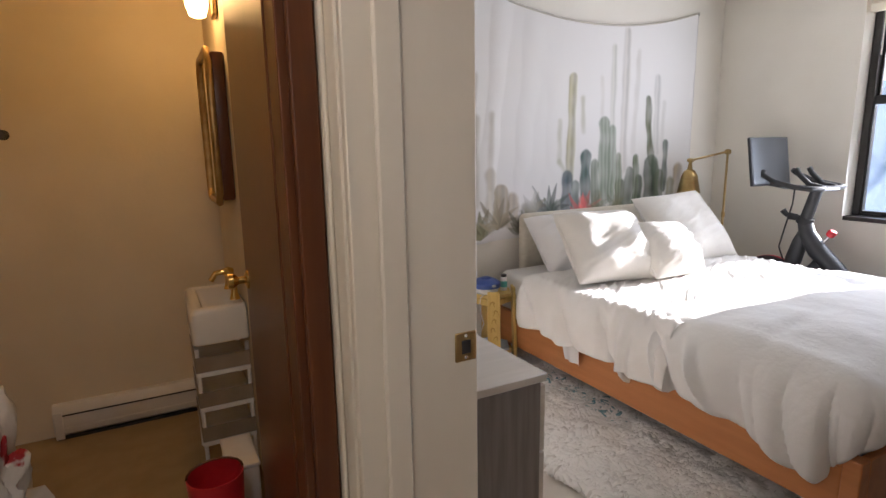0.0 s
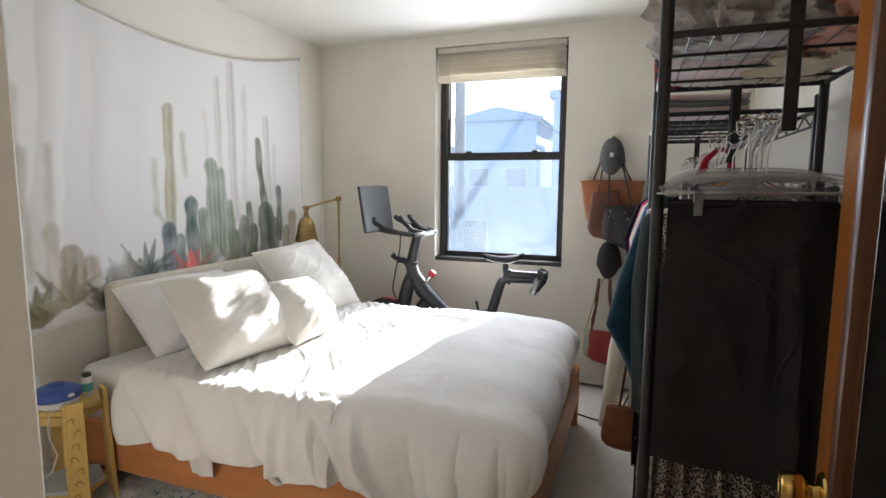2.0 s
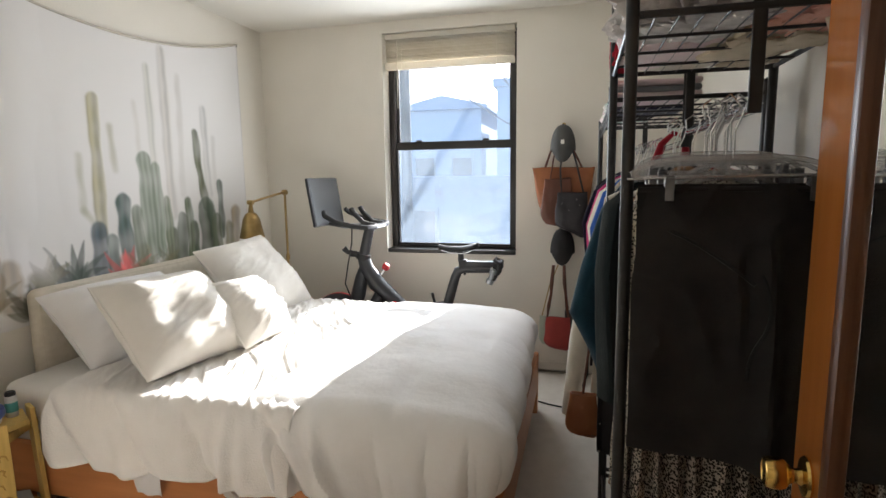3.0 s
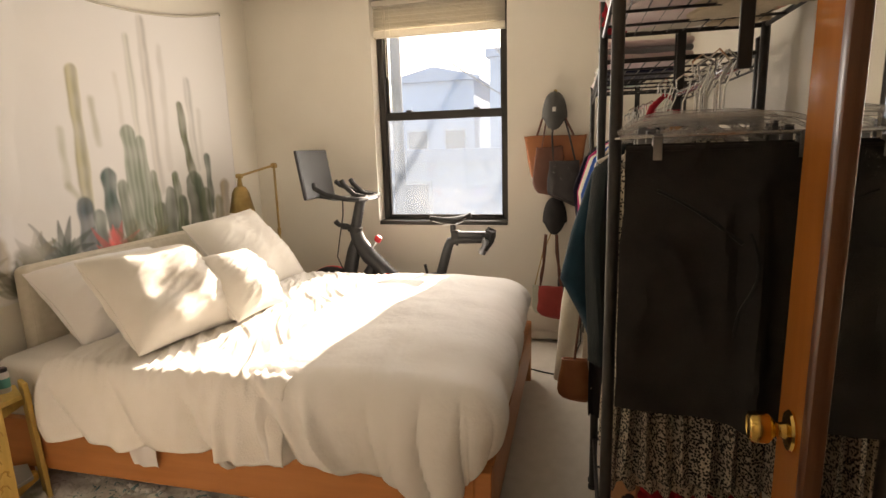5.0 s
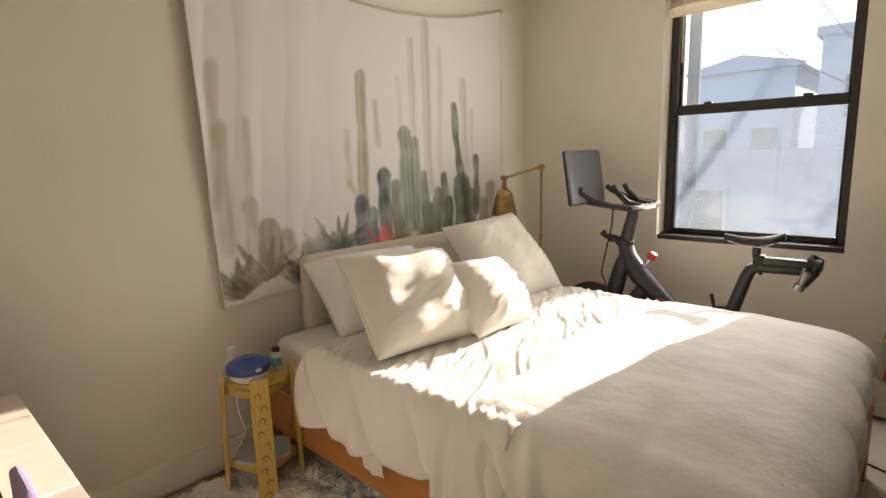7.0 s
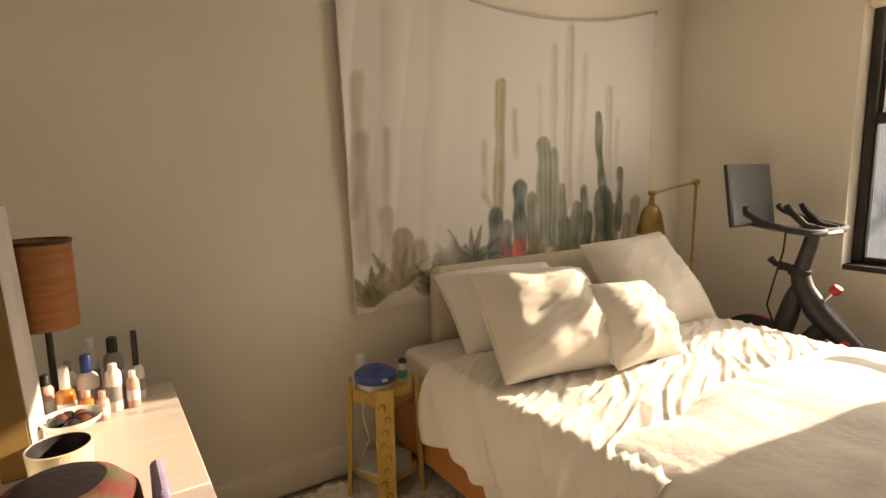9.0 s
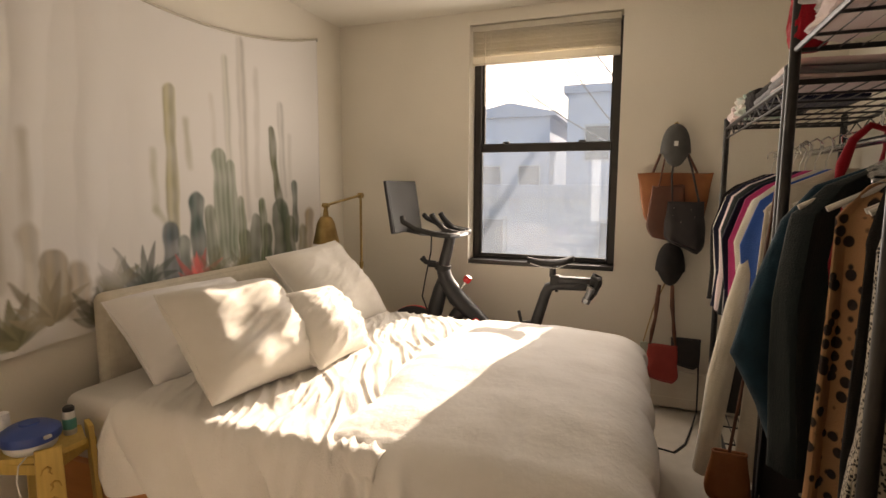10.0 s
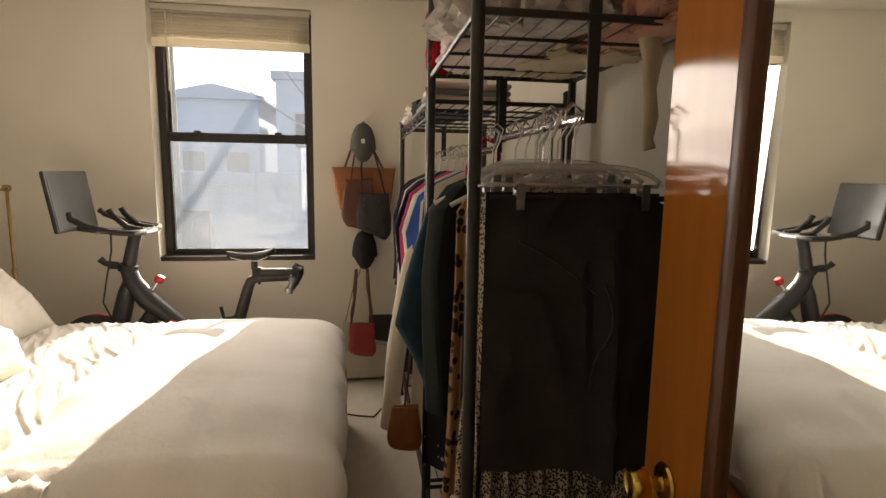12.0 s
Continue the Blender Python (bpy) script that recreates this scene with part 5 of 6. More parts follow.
def hanger(ob, top, half, mat, slope=0.09, y0=0.0):
    """A hook and two sloping shoulders; top is the rail's height in the garment's own space."""
    part("hanger_hook", tube([(0, y0 + 0.018, top - 0.01), (0, y0 + 0.02, top + 0.012), (0, y0, top + 0.026), (0, y0 - 0.02, top + 0.01), (0, y0 - 0.012, top - 0.02), (0, y0, top - 0.05), (0, y0, top - 0.125)], 0.0026, 6), CHROME, ob)
    part("hanger", tube([(0, y0 - half, top - 0.128 - slope), (0, y0 - half * 0.5, top - 0.128 - slope * 0.45), (0, y0, top - 0.115), (0, y0 + half * 0.5, top - 0.128 - slope * 0.45), (0, y0 + half, top - 0.128 - slope)], 0.007, 8), mat, ob)


def garment(name, label, cat, x, y, ztop, profile, mat, folds=5, amp=0.012, seed=0.0, hang=None, rail=1.535, rz=0.0, half=0.19):
    """A hanging garment: profile is (drop, half width, half thickness, sideways shift) from the shoulders down."""
    ob = thing(name, label, cat, (x, y, 0), rz, group="hanging clothes")

    def f(u, v):
        k = v * (len(profile) - 1)
        i = min(int(k), len(profile) - 2)
        t = k - i
        t = t * t * (3 - 2 * t)
        dz, w, d, sh = (profile[i][j] * (1 - t) + profile[i + 1][j] * t for j in range(4))
        a = u * 2 * math.pi
        c, s_ = math.cos(a), math.sin(a)
        side = math.copysign(abs(s_) ** 0.7, s_)
        ripple = 1.5 * amp * min(1, v * 2.2) * (math.sin(c * folds * 1.6 + 2 * nz(c, v, seed) * 2) + 0.8 * nz(c * folds, v * 1.2, seed))
        return (side * d + ripple, sh + c * w * (1 + 0.07 * nz(v * 2.5, seed, s_) * min(1, v * 3)) + 0.02 * nz(v * 3, seed, c) * v, ztop - dz + 0.035 * nz(c * 2, seed, 2) * max(0.0, v - 0.6))

    bm = grid(56, 30, f, closed_u=True)
    part("cloth", bm, mat, ob)
    hanger(ob, rail, half, hang or HANGP)
    return ob


ym = RYB + RD / 2
TOP = [(0.0, 0.03, 0.008, 0), (0.05, 0.14, 0.016, 0), (0.10, 0.20, 0.024, 0), (0.25, 0.235, 0.030, 0.01), (0.45, 0.22, 0.032, 0.01), (0.62, 0.225, 0.034, 0.01)]
DRESS = [(0.0, 0.03, 0.008, 0), (0.05, 0.14, 0.014, 0), (0.12, 0.20, 0.02, 0), (0.35, 0.205, 0.024, 0.0), (0.7, 0.22, 0.028, 0.0), (1.02, 0.235, 0.032, 0.0)]

# clipped trousers and skirts, the near end of the first rack
pants = thing("black_trousers", "black trousers clipped to a clear plastic hanger", "trousers", (1.905, 0.385, 0), 0, group="hanging clothes")


def pant_face(u, v):
    y = 0.174 - 0.392 * u
    z = 1.372 - 0.60 * v - 0.022 * abs(2 * u - 1) ** 5 * (1 - v) ** 3 - 0.02 * v * u
    bulge = 0.02 + 0.018 * math.sin(u * math.pi) + 0.012 * nz(u * 3, v * 3, 1) + 0.05 * math.exp(-((u - 0.62 - 0.05 * v) / 0.05) ** 2) * min(1, max(0, (v - 0.12) / 0.12)) + 0.012 * math.sin(u * 9 + v * 2) * v
    return (-bulge - 0.014 * max(0.0, 1 - 4 * abs(nz(u * 3 + v, v * 3.5 - u, 6))), y * (0.93 + 0.13 * min(1.0, v * 3)), z)


bm = grid(48, 50, pant_face)
grid(48, 10, lambda u, v: (0.018 + 0.01 * nz(u * 3, v * 2), 0.174 - 0.392 * u, 1.372 - 0.60 * v), bm)
part("cloth", bm, BLACKCLOTH, pants)
part("pocket_seam", tube([pant_face(0.16 + 0.42 * t, 0.16 + 0.12 * t + 0.06 * t * t) for t in [i / 12 for i in range(13)]], 0.0045, 6), cloth("black_topstitch", (0.024, 0.024, 0.025)), pants)
part("pocket_seam", tube([pant_face(0.60 + 0.03 * math.sin(t * 5), 0.30 + 0.38 * t) for t in [i / 12 for i in range(13)]], 0.0045, 6), cloth("black_seam_cord", (0.022, 0.022, 0.023)), pants)
part("waistband", tube([(-0.022 - 0.016 * math.sin(u * math.pi), 0.174 - 0.392 * u, 1.362) for u in [i / 16 for i in range(17)]], 0.006, 8), BLACKCLOTH, pants)
part("hanger_bar", tube([(-0.024, 0.20, 1.385), (-0.024, -0.2, 1.39)], 0.0028, 8), CHROME, pants, "chrome hanger bar")
part("hanger_body", arch(-0.024, 0.195, 1.384, 0.030), CLEAR, pants, "clear plastic hanger")
part("hanger_hook", tube([(-0.024, 0.0, 1.44), (-0.02, 0.0, 1.50), (-0.01, -0.02, 1.53), (0.0, 0.0, 1.558), (0.0, 0.02, 1.54)], 0.0026, 6), CHROME, pants)
for yy in (0.115, -0.155):
    clip(pants, -0.026, yy, 1.338, "chrome trouser clip")
for k in range(6):
    h_ = thing("clip_hanger", "clear plastic clip hanger on the chrome rail", "hanger", (1.955 + 0.05 * k, 0.375 + 0.018 * math.sin(k * 2.3), 0.010 * math.sin(k * 1.7)), 5 * math.sin(k * 3.1), group="clip hangers")
    part("hanger_body", arch(0, 0.185 - 0.008 * (k % 3), 1.384, 0.026 + 0.006 * (k % 2)), CLEAR, h_)
    part("hanger_hook", tube([(0, 0, 1.43), (0, 0, 1.49), (0, -0.02, 1.525), (0, -0.045, 1.56), (0, -0.065, 1.54)], 0.0026, 6), CHROME, h_)
    for yy in (0.13, -0.14):
        clip(h_, 0.0, yy, 1.35)

SKIRT = lambda w, L: [(0.0, w * 0.85, 0.010, 0), (0.1, w * 0.95, 0.014, 0), (L * 0.6, w, 0.018, 0), (L, w * 1.06, 0.022, 0)]
garment("skirt", "dark leopard print pleated skirt hanging behind black trousers", "skirt", 1.955, 0.36, 1.36, SKIRT(0.185, 0.81), LEOD, 16, 0.016, 1.0, CLEAR, half=0.17)
garment("skirt", "leopard print pleated skirt hanging on the rack", "skirt", 1.99, 0.40, 1.36, SKIRT(0.175, 0.86), LEOS, 16, 0.016, 2.0, CLEAR, half=0.17)
garment("skirt", "grey leopard print skirt hanging on the rack", "skirt", 2.035, 0.38, 1.36, SKIRT(0.20, 0.78), LEOS, 15, 0.015, 3.0, CLEAR, half=0.17)
garment("skirt", "large leopard print skirt hanging on the rack", "skirt", 2.075, 0.37, 1.36, SKIRT(0.185, 0.95), LEO, 8, 0.011, 4.0, CLEAR, half=0.17)
garment("skirt", "black skirt hanging on the rack", "skirt", 2.12, 0.37, 1.36, SKIRT(0.20, 0.9), BLACKCLOTH, 8, 0.011, 5.0, CLEAR, half=0.17)
NDRESS = [(a, b * 0.86, c, d) for a, b, c, d in DRESS]
garment("dress", "long small leopard print dress hanging on the rack", "dress", 2.20, ym + 0.015, 1.40, NDRESS, LEOS, 7, 0.011, 6.0)
garment("dress", "long black dress hanging on the rack", "dress", 2.27, ym, 1.40, NDRESS, BLACKCLOTH, 7, 0.012, 7.0)
garment("dress", "long tan leopard print dress hanging on the rack", "dress", 2.36, ym + 0.045, 1.42, NDRESS, LEO, 7, 0.012, 8.0)
garment("top", "red top hanging on the rack", "top", 2.41, ym, 1.43, [(0, 0.03, 0.008, 0), (0.05, 0.13, 0.014, 0), (0.1, 0.19, 0.02, 0), (0.25, 0.2, 0.022, 0), (0.5, 0.19, 0.022, 0)], REDC, 5, 0.010, 8.5)
garment("top", "dark green top hanging with its sleeve out", "top", 2.45, ym + 0.08, 1.42, [(0, 0.03, 0.01, 0), (0.05, 0.14, 0.02, 0), (0.12, 0.20, 0.03, 0.0), (0.35, 0.215, 0.034, 0.01), (0.55, 0.21, 0.034, 0.01), (0.78, 0.205, 0.03, 0.0)], GREEN, 5, 0.014, 9.0)
garment("cardigan", "dark teal wool cardigan hanging with a wide sleeve", "cardigan", 2.54, ym + 0.07, 1.42, [(0, 0.03, 0.01, 0), (0.05, 0.15, 0.02, 0.0), (0.14, 0.20, 0.034, 0.02), (0.34, 0.235, 0.042, 0.05), (0.50, 0.25, 0.044, 0.07), (0.64, 0.20, 0.04, 0.04), (0.80, 0.18, 0.03, 0.0)], TEALC, 4, 0.016, 10.0)
garment("dress", "black floral dress with white flecks hanging on the rack", "dress", 2.62, ym + 0.05, 1.38, DRESS, FLORAL, 6, 0.014, 11.0)
garment("dress", "black evening dress hanging on the rack", "dress", 2.67, ym + 0.03, 1.38, DRESS, BLACKCLOTH, 6, 0.012, 12.0)
for k, (nm, lb, ct, mt, pf, dy) in enumerate((
        ("coat", "off-white knitted coat with a hanging belt", "coat", WHITEC, DRESS, 0.04), ("top", "bright blue top hanging on the rack", "top", BLUEC, TOP, 0.04), ("top", "off-white blouse hanging on the rack", "top", WHITEC, TOP, 0.05), ("top", "bright pink top hanging on the rack", "top", PINKC, TOP, 0.06), ("jacket", "navy jacket hanging on the rack", "jacket", NAVY, TOP, 0.07), ("top", "grey top hanging on the rack", "top", GREYCL, TOP, 0.05), ("shirt", "red shirt hanging on the rack", "shirt", REDC, TOP, 0.03), ("dress", "long black dress on the second rack", "dress", BLACKCLOTH, DRESS, 0.03), ("top", "dark green top on the second rack", "top", GREEN, TOP, 0.04), ("top", "pale pink top on the second rack", "top", PINKW, TOP, 0.04), ("jacket", "dark navy jacket on the second rack", "jacket", NAVY, TOP, 0.05), ("shirt", "off-white shirt on the second rack", "shirt", WHITEC, TOP, 0.04), ("jacket", "black jacket on the second rack", "jacket", BLACKCLOTH, TOP, 0.05))):
    garment(nm, lb, ct, 2.84 + 0.085 * k, ym + dy + 0.03, 1.42, pf, mt, 5, 0.014, 20.0 + k, rail=1.50)

# things hung low on the post, and the bundles beneath
bag("hanging_bag", "tan leather bag hanging low among the clothes", (2.80, 0.66, 0.52), 0.10, 0.15, 0.17, 0.06, TAN, ((((-0.03, 0, 0), (-0.03, -0.03, 0.3), (-0.02, -0.08, 0.9)), 0.005, BROWN),), 0.01, 5)
scarf = thing("knit_belt", "off-white knitted scarf hanging off the rack", "scarf", (0, 0, 0))
part("cloth", tube([(2.96, 0.60, 1.16), (2.95, 0.645, 0.95), (2.95, 0.68, 0.70), (2.94, 0.70, 0.50), (2.94, 0.70, 0.36)], [0.03, 0.034, 0.04, 0.036, 0.05], 10), WHITEC, scarf)


def bundle(name, label, cat, at, size, mat, seed, lump=0.35, flat=0.45, busy=1.0):
    """A folded or heaped cloth: a flattened lump with soft folds."""
    ob = thing(name, label, cat, at)
    sx, sy, sz = size

    def f(u, v):
        a, b = u * 2 * math.pi, (v - 0.5) * math.pi
        c, s_ = math.cos(a), math.sin(a)
        cb, sb = math.cos(b), math.sin(b)
        px = math.copysign(abs(c) ** 0.55, c) * abs(cb) ** 0.4
        py = math.copysign(abs(s_) ** 0.55, s_) * abs(cb) ** 0.4
        pz = math.copysign(abs(sb) ** flat, sb)
        fold = max(0.0, 1 - 3.0 * abs(nz(px * 2.3 * busy + seed, py * 2.3 * busy + pz, pz * 2.2 * busy + seed)))
        fine = max(0.0, 1 - 2.6 * abs(nz((px * 5 - py * 2) * busy, py * 5 * busy + seed, pz * 5 * busy)))
        k = 1 + lump * nz(px * 1.8 + seed, py * 1.8, pz * 1.5) + lump * 0.4 * nz(px * 5, py * 5 + seed, pz * 4) - lump * 0.45 * fold - lump * 0.2 * fine
        return (px * sx / 2 * k, py * sy / 2 * k, sz / 2 + pz * sz / 2 * (k if pz > 0 else 1))

    part("cloth", grid(110, 56, f, closed_u=True), mat, ob)
    return ob


def folded(label, at, w, d, h, n, mats):
    """A stack of folded cloths, each its own rounded layer with a doubled edge."""
    ob = thing("folded_clothes", label, "folded clothes", at)
    for k in range(n):
        z = h * k / n
        bm = box(-w / 2, w / 2, -d / 2, d / 2, z + 0.001, z + h / n - 0.001, min(0.012, h / n * 0.42), seg=3)
        bmesh.ops.subdivide_edges(bm, edges=[e for e in bm.edges if e.calc_length() > 0.1], cuts=6, use_grid_fill=True)
        for v in bm.verts:
            v.co += Vector((nz(v.co.x * 9, v.co.y * 9, k), nz(v.co.y * 9, v.co.z * 9, k + 3), 0.6 * nz(v.co.x * 11, v.co.y * 11, k + 7))) * 0.009
        part("folded_layer", bm, mats[k % len(mats)], ob)
    return ob


SZ = 1.735
for lb, at, sz, sd in (
        ("grey plush fleece blanket heaped on the wire shelf", (2.13, 0.41, SZ + 0.004), (0.44, 0.40, 0.46), 1.0),
        ("grey plush fleece blanket piled on pale knits", (2.48, 0.40, SZ + 0.055), (0.52, 0.40, 0.40), 4.0),
        ("grey fleece throw at the back of the shelf", (2.16, 0.22, SZ + 0.085), (0.44, 0.32, 0.28), 7.0)):
    bundle("fleece_blanket", lb, "blanket", at, sz, GREYFUR, sd, 0.45, busy=1.8)
for lb, at, sz, mt, sd, lump in (
        ("folded pale pink knit lying on the wire shelf", (2.46, 0.44, SZ + 0.003), (0.44, 0.28, 0.07), PINKW, 41.0, 0.16),
        ("folded off-white knit lying on the wire shelf", (2.60, 0.38, SZ + 0.003), (0.18, 0.26, 0.07), WHITEC, 43.0, 0.25),
        ("peach knit heaped on the wire shelf", (2.12, 0.15, SZ + 0.003), (0.40, 0.24, 0.11), PEACH, 45.0, 0.55),
        ("cream knit heaped on the wire shelf", (2.40, 0.25, SZ - 0.006), (0.36, 0.24, 0.10), CREAMC, 47.0, 0.45),
        ("peach knitted bundle at the back of the shelf", (2.40, 0.15, SZ + 0.002), (0.26, 0.16, 0.12), PEACH, 9.0, 0.45),
        ("cream fleece bundle at the back of the shelf", (2.61, 0.17, SZ + 0.002), (0.2, 0.18, 0.11), CREAMC, 11.0, 0.4),
        ("small peach knit slipping off the back of the shelf", (2.00, 0.12, SZ - 0.004), (0.18, 0.16, 0.09), PEACH, 51.0, 0.6),
        ("cream towel crumpled behind the wire shelf", (2.30, 0.12, SZ - 0.008), (0.24, 0.18, 0.10), CREAMC, 55.0, 0.6),
        ("dark green knit tucked into the heap", (1.99, 0.12, SZ + 0.22), (0.16, 0.16, 0.10), GREEN, 57.0, 0.4),
        ("folded red and white knit on top of the fleece", (2.06, 0.20, SZ + 0.33), (0.2, 0.2, 0.09), REDC, 12.0, 0.3)):
    bundle("knit_bundle", lb, "sweater", at, sz, mt, sd, lump)
bundle("hat", "dark red felt hat at the end of the shelf", "hat", (2.73, 0.545, SZ + 0.004), (0.10, 0.10, 0.23), REDC, 13.0, 0.15)
glove = thing("cream_sock", "cream knitted sleeve hanging through the wire shelf", "sweater", (0, 0, 0))
part("sleeve", tube([(2.06, 0.14, 1.75), (2.058, 0.13, 1.69), (2.066, 0.128, 1.62), (2.061, 0.122, 1.55), (2.066, 0.124, 1.50), (2.062, 0.12, 1.475)], [0.03, 0.024, 0.016, 0.018, 0.013, 0.016], 12), CREAMC, glove)
S2 = 1.669
folded("folded bright clothes on the second rack's shelf", (2.95, 0.42, S2), 0.3, 0.3, 0.07, 3, (PINKW, GREYCL, PINKW))
red_scarf = thing("red_scarf", "red scarf folded over the second rack's rail", "scarf", (0, 0, 0))
part("cloth", tube([(2.79, 0.335, 1.40), (2.79, 0.318, 1.47), (2.792, 0.322, 1.525), (2.80, 0.36, 1.54), (2.80, 0.40, 1.50), (2.80, 0.42, 1.43), (2.80, 0.43, 1.37)], [0.010, 0.014, 0.011, 0.010, 0.012, 0.017, 0.008], 10), REDC, red_scarf)
folded("folded dark clothes on the second rack's shelf", (3.35, 0.40, S2), 0.34, 0.3, 0.08, 3, (NAVY, GREYCL, BLACKCLOTH))
bundle("knit_bundle", "teal and white knitted bundle on the second rack", "sweater", (3.85, 0.44, S2), (0.26, 0.24, 0.12), cloth("mint_knit", (0.25, 0.5, 0.42), (0.66, 0.6, 0.55)), 15.0, 0.35)
bundle("hat", "black felt hat on the second rack's shelf", "hat", (3.62, 0.44, S2), (0.24, 0.24, 0.11), BLACKCLOTH, 17.0, 0.12)
bundle("knit_bundle", "pale pink knitted bundle at the shelf's end", "sweater", (4.01, 0.50, S2), (0.12, 0.16, 0.10), PINKW, 19.0, 0.3)
bundle("clothes_bag", "red fabric bundle under the hanging skirts", "bag", (2.08, 0.36, 0.228), (0.24, 0.28, 0.24), REDC, 21.0, 0.3)
bundle("clothes_bag", "white fabric bundle beside a red one", "bag", (2.33, 0.36, 0.228), (0.22, 0.34, 0.2), WHITEC, 23.0, 0.3)
bundle("clothes_bag", "dark fabric bundle on the lower wire shelf", "bag", (2.57, 0.33, 0.228), (0.2, 0.34, 0.2), BLACKCLOTH, 25.0, 0.3)
bundle("clothes_bag", "white fabric bundle on the lower wire shelf", "bag", (3.0, 0.34, 0.228), (0.34, 0.36, 0.24), WHITEC, 27.0, 0.3)
bundle("clothes_bag", "dark fabric bundle on the lower wire shelf", "bag", (3.5, 0.34, 0.228), (0.4, 0.36, 0.24), NAVY, 29.0, 0.3)

# ---- dressers ----
def dresser(label, y0, y1, rows):
    ob = thing("dresser", label, "dresser", (0.826, y0, 0))
    L, D, HT = y1 - y0, 0.425, 0.716
    part("carcass", box(0, D - 0.02, 0.002, L - 0.002, 0.05, HT - 0.024, 0.002), GREYWOOD_SHADE, ob)
    part("plinth", box(0.02, D - 0.05, 0.02, L - 0.02, 0, 0.05), GREYWOOD_SHADE, ob)
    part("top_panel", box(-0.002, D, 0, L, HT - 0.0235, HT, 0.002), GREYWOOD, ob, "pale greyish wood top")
    hgt = (HT - 0.024 - 0.06) / rows
    for k in range(rows):
        d = part("drawer_front", box(D - 0.0195, D - 0.002, 0.004, L - 0.004, 0.055 + k * hgt, 0.055 + (k + 1) * hgt - 0.006, 0.002), GREYWOOD, ob)
    return ob


dresser("low grey wood dresser just inside the doorway", 1.315, 2.055, 3)
dresser("low grey wood dresser beside a matching one", 2.060, 2.745, 3)
DT = 0.7163
AMBER = material("amber_glass", (0.55, 0.20, 0.05), 0.1, second=(0.5, 0.16, 0.04), scale=8)
DKBLUE = material("dark_blue_plastic", (0.02, 0.035, 0.16), 0.3, second=(0.03, 0.05, 0.2), scale=8)
PINKP = material("pink_plastic", (0.66, 0.38, 0.34), 0.4, second=(0.6, 0.32, 0.29), scale=8)
GREYP = material("grey_plastic", (0.30, 0.30, 0.31), 0.4, second=(0.26, 0.26, 0.27), scale=8)
BOT = (  # x, y, radius, height, body, cap material, cap height
    (1.155, 2.66, 0.020, 0.10, WHITEP, BLACKMETAL, 0.105), (1.14, 2.60, 0.017, 0.085, PINKP, WHITEP, 0.02), (1.095, 2.60, 0.021, 0.12, WHITEP, WHITEP, 0.015), (1.10, 2.70, 0.026, 0.14, GREYP, BLACKMETAL, 0.045),
    (1.035, 2.63, 0.027, 0.115, WHITEP, DKBLUE, 0.05), (1.045, 2.71, 0.020, 0.16, WHITEP, WHITEP, 0.03), (0.985, 2.58, 0.022, 0.095, AMBER, WHITEP, 0.06), (1.03, 2.55, 0.018, 0.07, AMBER, PINKP, 0.02), (0.99, 2.68, 0.018, 0.11, WHITEP, GREYP, 0.03), (1.065, 2.55, 0.016, 0.06, PINKP, PINKP, 0.02), (0.94, 2.62, 0.02, 0.10, PINKP, BLACKMETAL, 0.03))
for x, y, r, h, m1, m2, ch in BOT:
    b = thing("toiletry_bottle", {"white_plastic": "white plastic toiletry bottle on the dresser", "pink_plastic": "pink plastic toiletry bottle on the dresser", "grey_plastic": "grey toiletry bottle with a dark cap", "amber_glass": "amber glass scent bottle on the dresser"}[m1.name], "bottle", (x, y, DT), group="toiletries on the dresser")
    part("bottle", lathe([(0, 0), (r * 0.93, 0), (r, 0.004), (r, h * 0.82), (r * 0.85, h * 0.93), (r * 0.5, h), (0, h)], 20), m1, b)
    part("label_band", lathe([(r * 1.002, h * 0.25), (r * 1.02, h * 0.26), (r * 1.02, h * 0.6), (r * 1.002, h * 0.61)], 20), WHITEP if m1 is not WHITEP else GREYP, b)
    cr = r * (0.55 if ch < 0.1 else 0.42)
    part("cap", lathe([(cr, h + 0.0005), (cr, h + ch * 0.9), (cr * 0.8, h + ch), (0, h + ch)], 16), m2, b)
dish = thing("trinket_dish", "dark trinket bowl on a white foot", "bowl", (1.0, 2.43, DT))
part("foot", lathe([(0, 0), (0.032, 0), (0.03, 0.006), (0.012, 0.014), (0.012, 0.03), (0.03, 0.04), (0, 0.04)], 24), WHITEP, dish)
part("bowl", lathe([(0, 0.0402), (0.04, 0.042), (0.062, 0.06), (0.066, 0.072), (0.062, 0.071), (0.04, 0.052), (0, 0.05)], 28), WHITEP, dish)
for k in range(7):
    a = k * 2.4
    part("trinket", lathe([(0, 0.052), (0.014, 0.054), (0.018, 0.064), (0.01, 0.073), (0, 0.075)], 10, at=(0.03 * math.cos(a), 0.03 * math.sin(a), 0)), BROWN if k % 2 else BLACKL, dish)
cup = thing("beaker", "cream beaker with a black inside on the dresser", "cup", (0.985, 2.24, DT))
part("cup_body", lathe([(0, 0), (0.05, 0), (0.056, 0.01), (0.062, 0.085), (0.058, 0.086), (0.052, 0.02), (0, 0.015)], 30), CREAMC, cup)
part("cup_lining", lathe([(0.0575, 0.084), (0.0515, 0.0205), (0, 0.0155)], 30), BLACKL, cup, "black lining")
pouch = thing("floral_pouch", "floral fabric wash bag on the dresser", "pouch", (1.0, 1.98, DT))
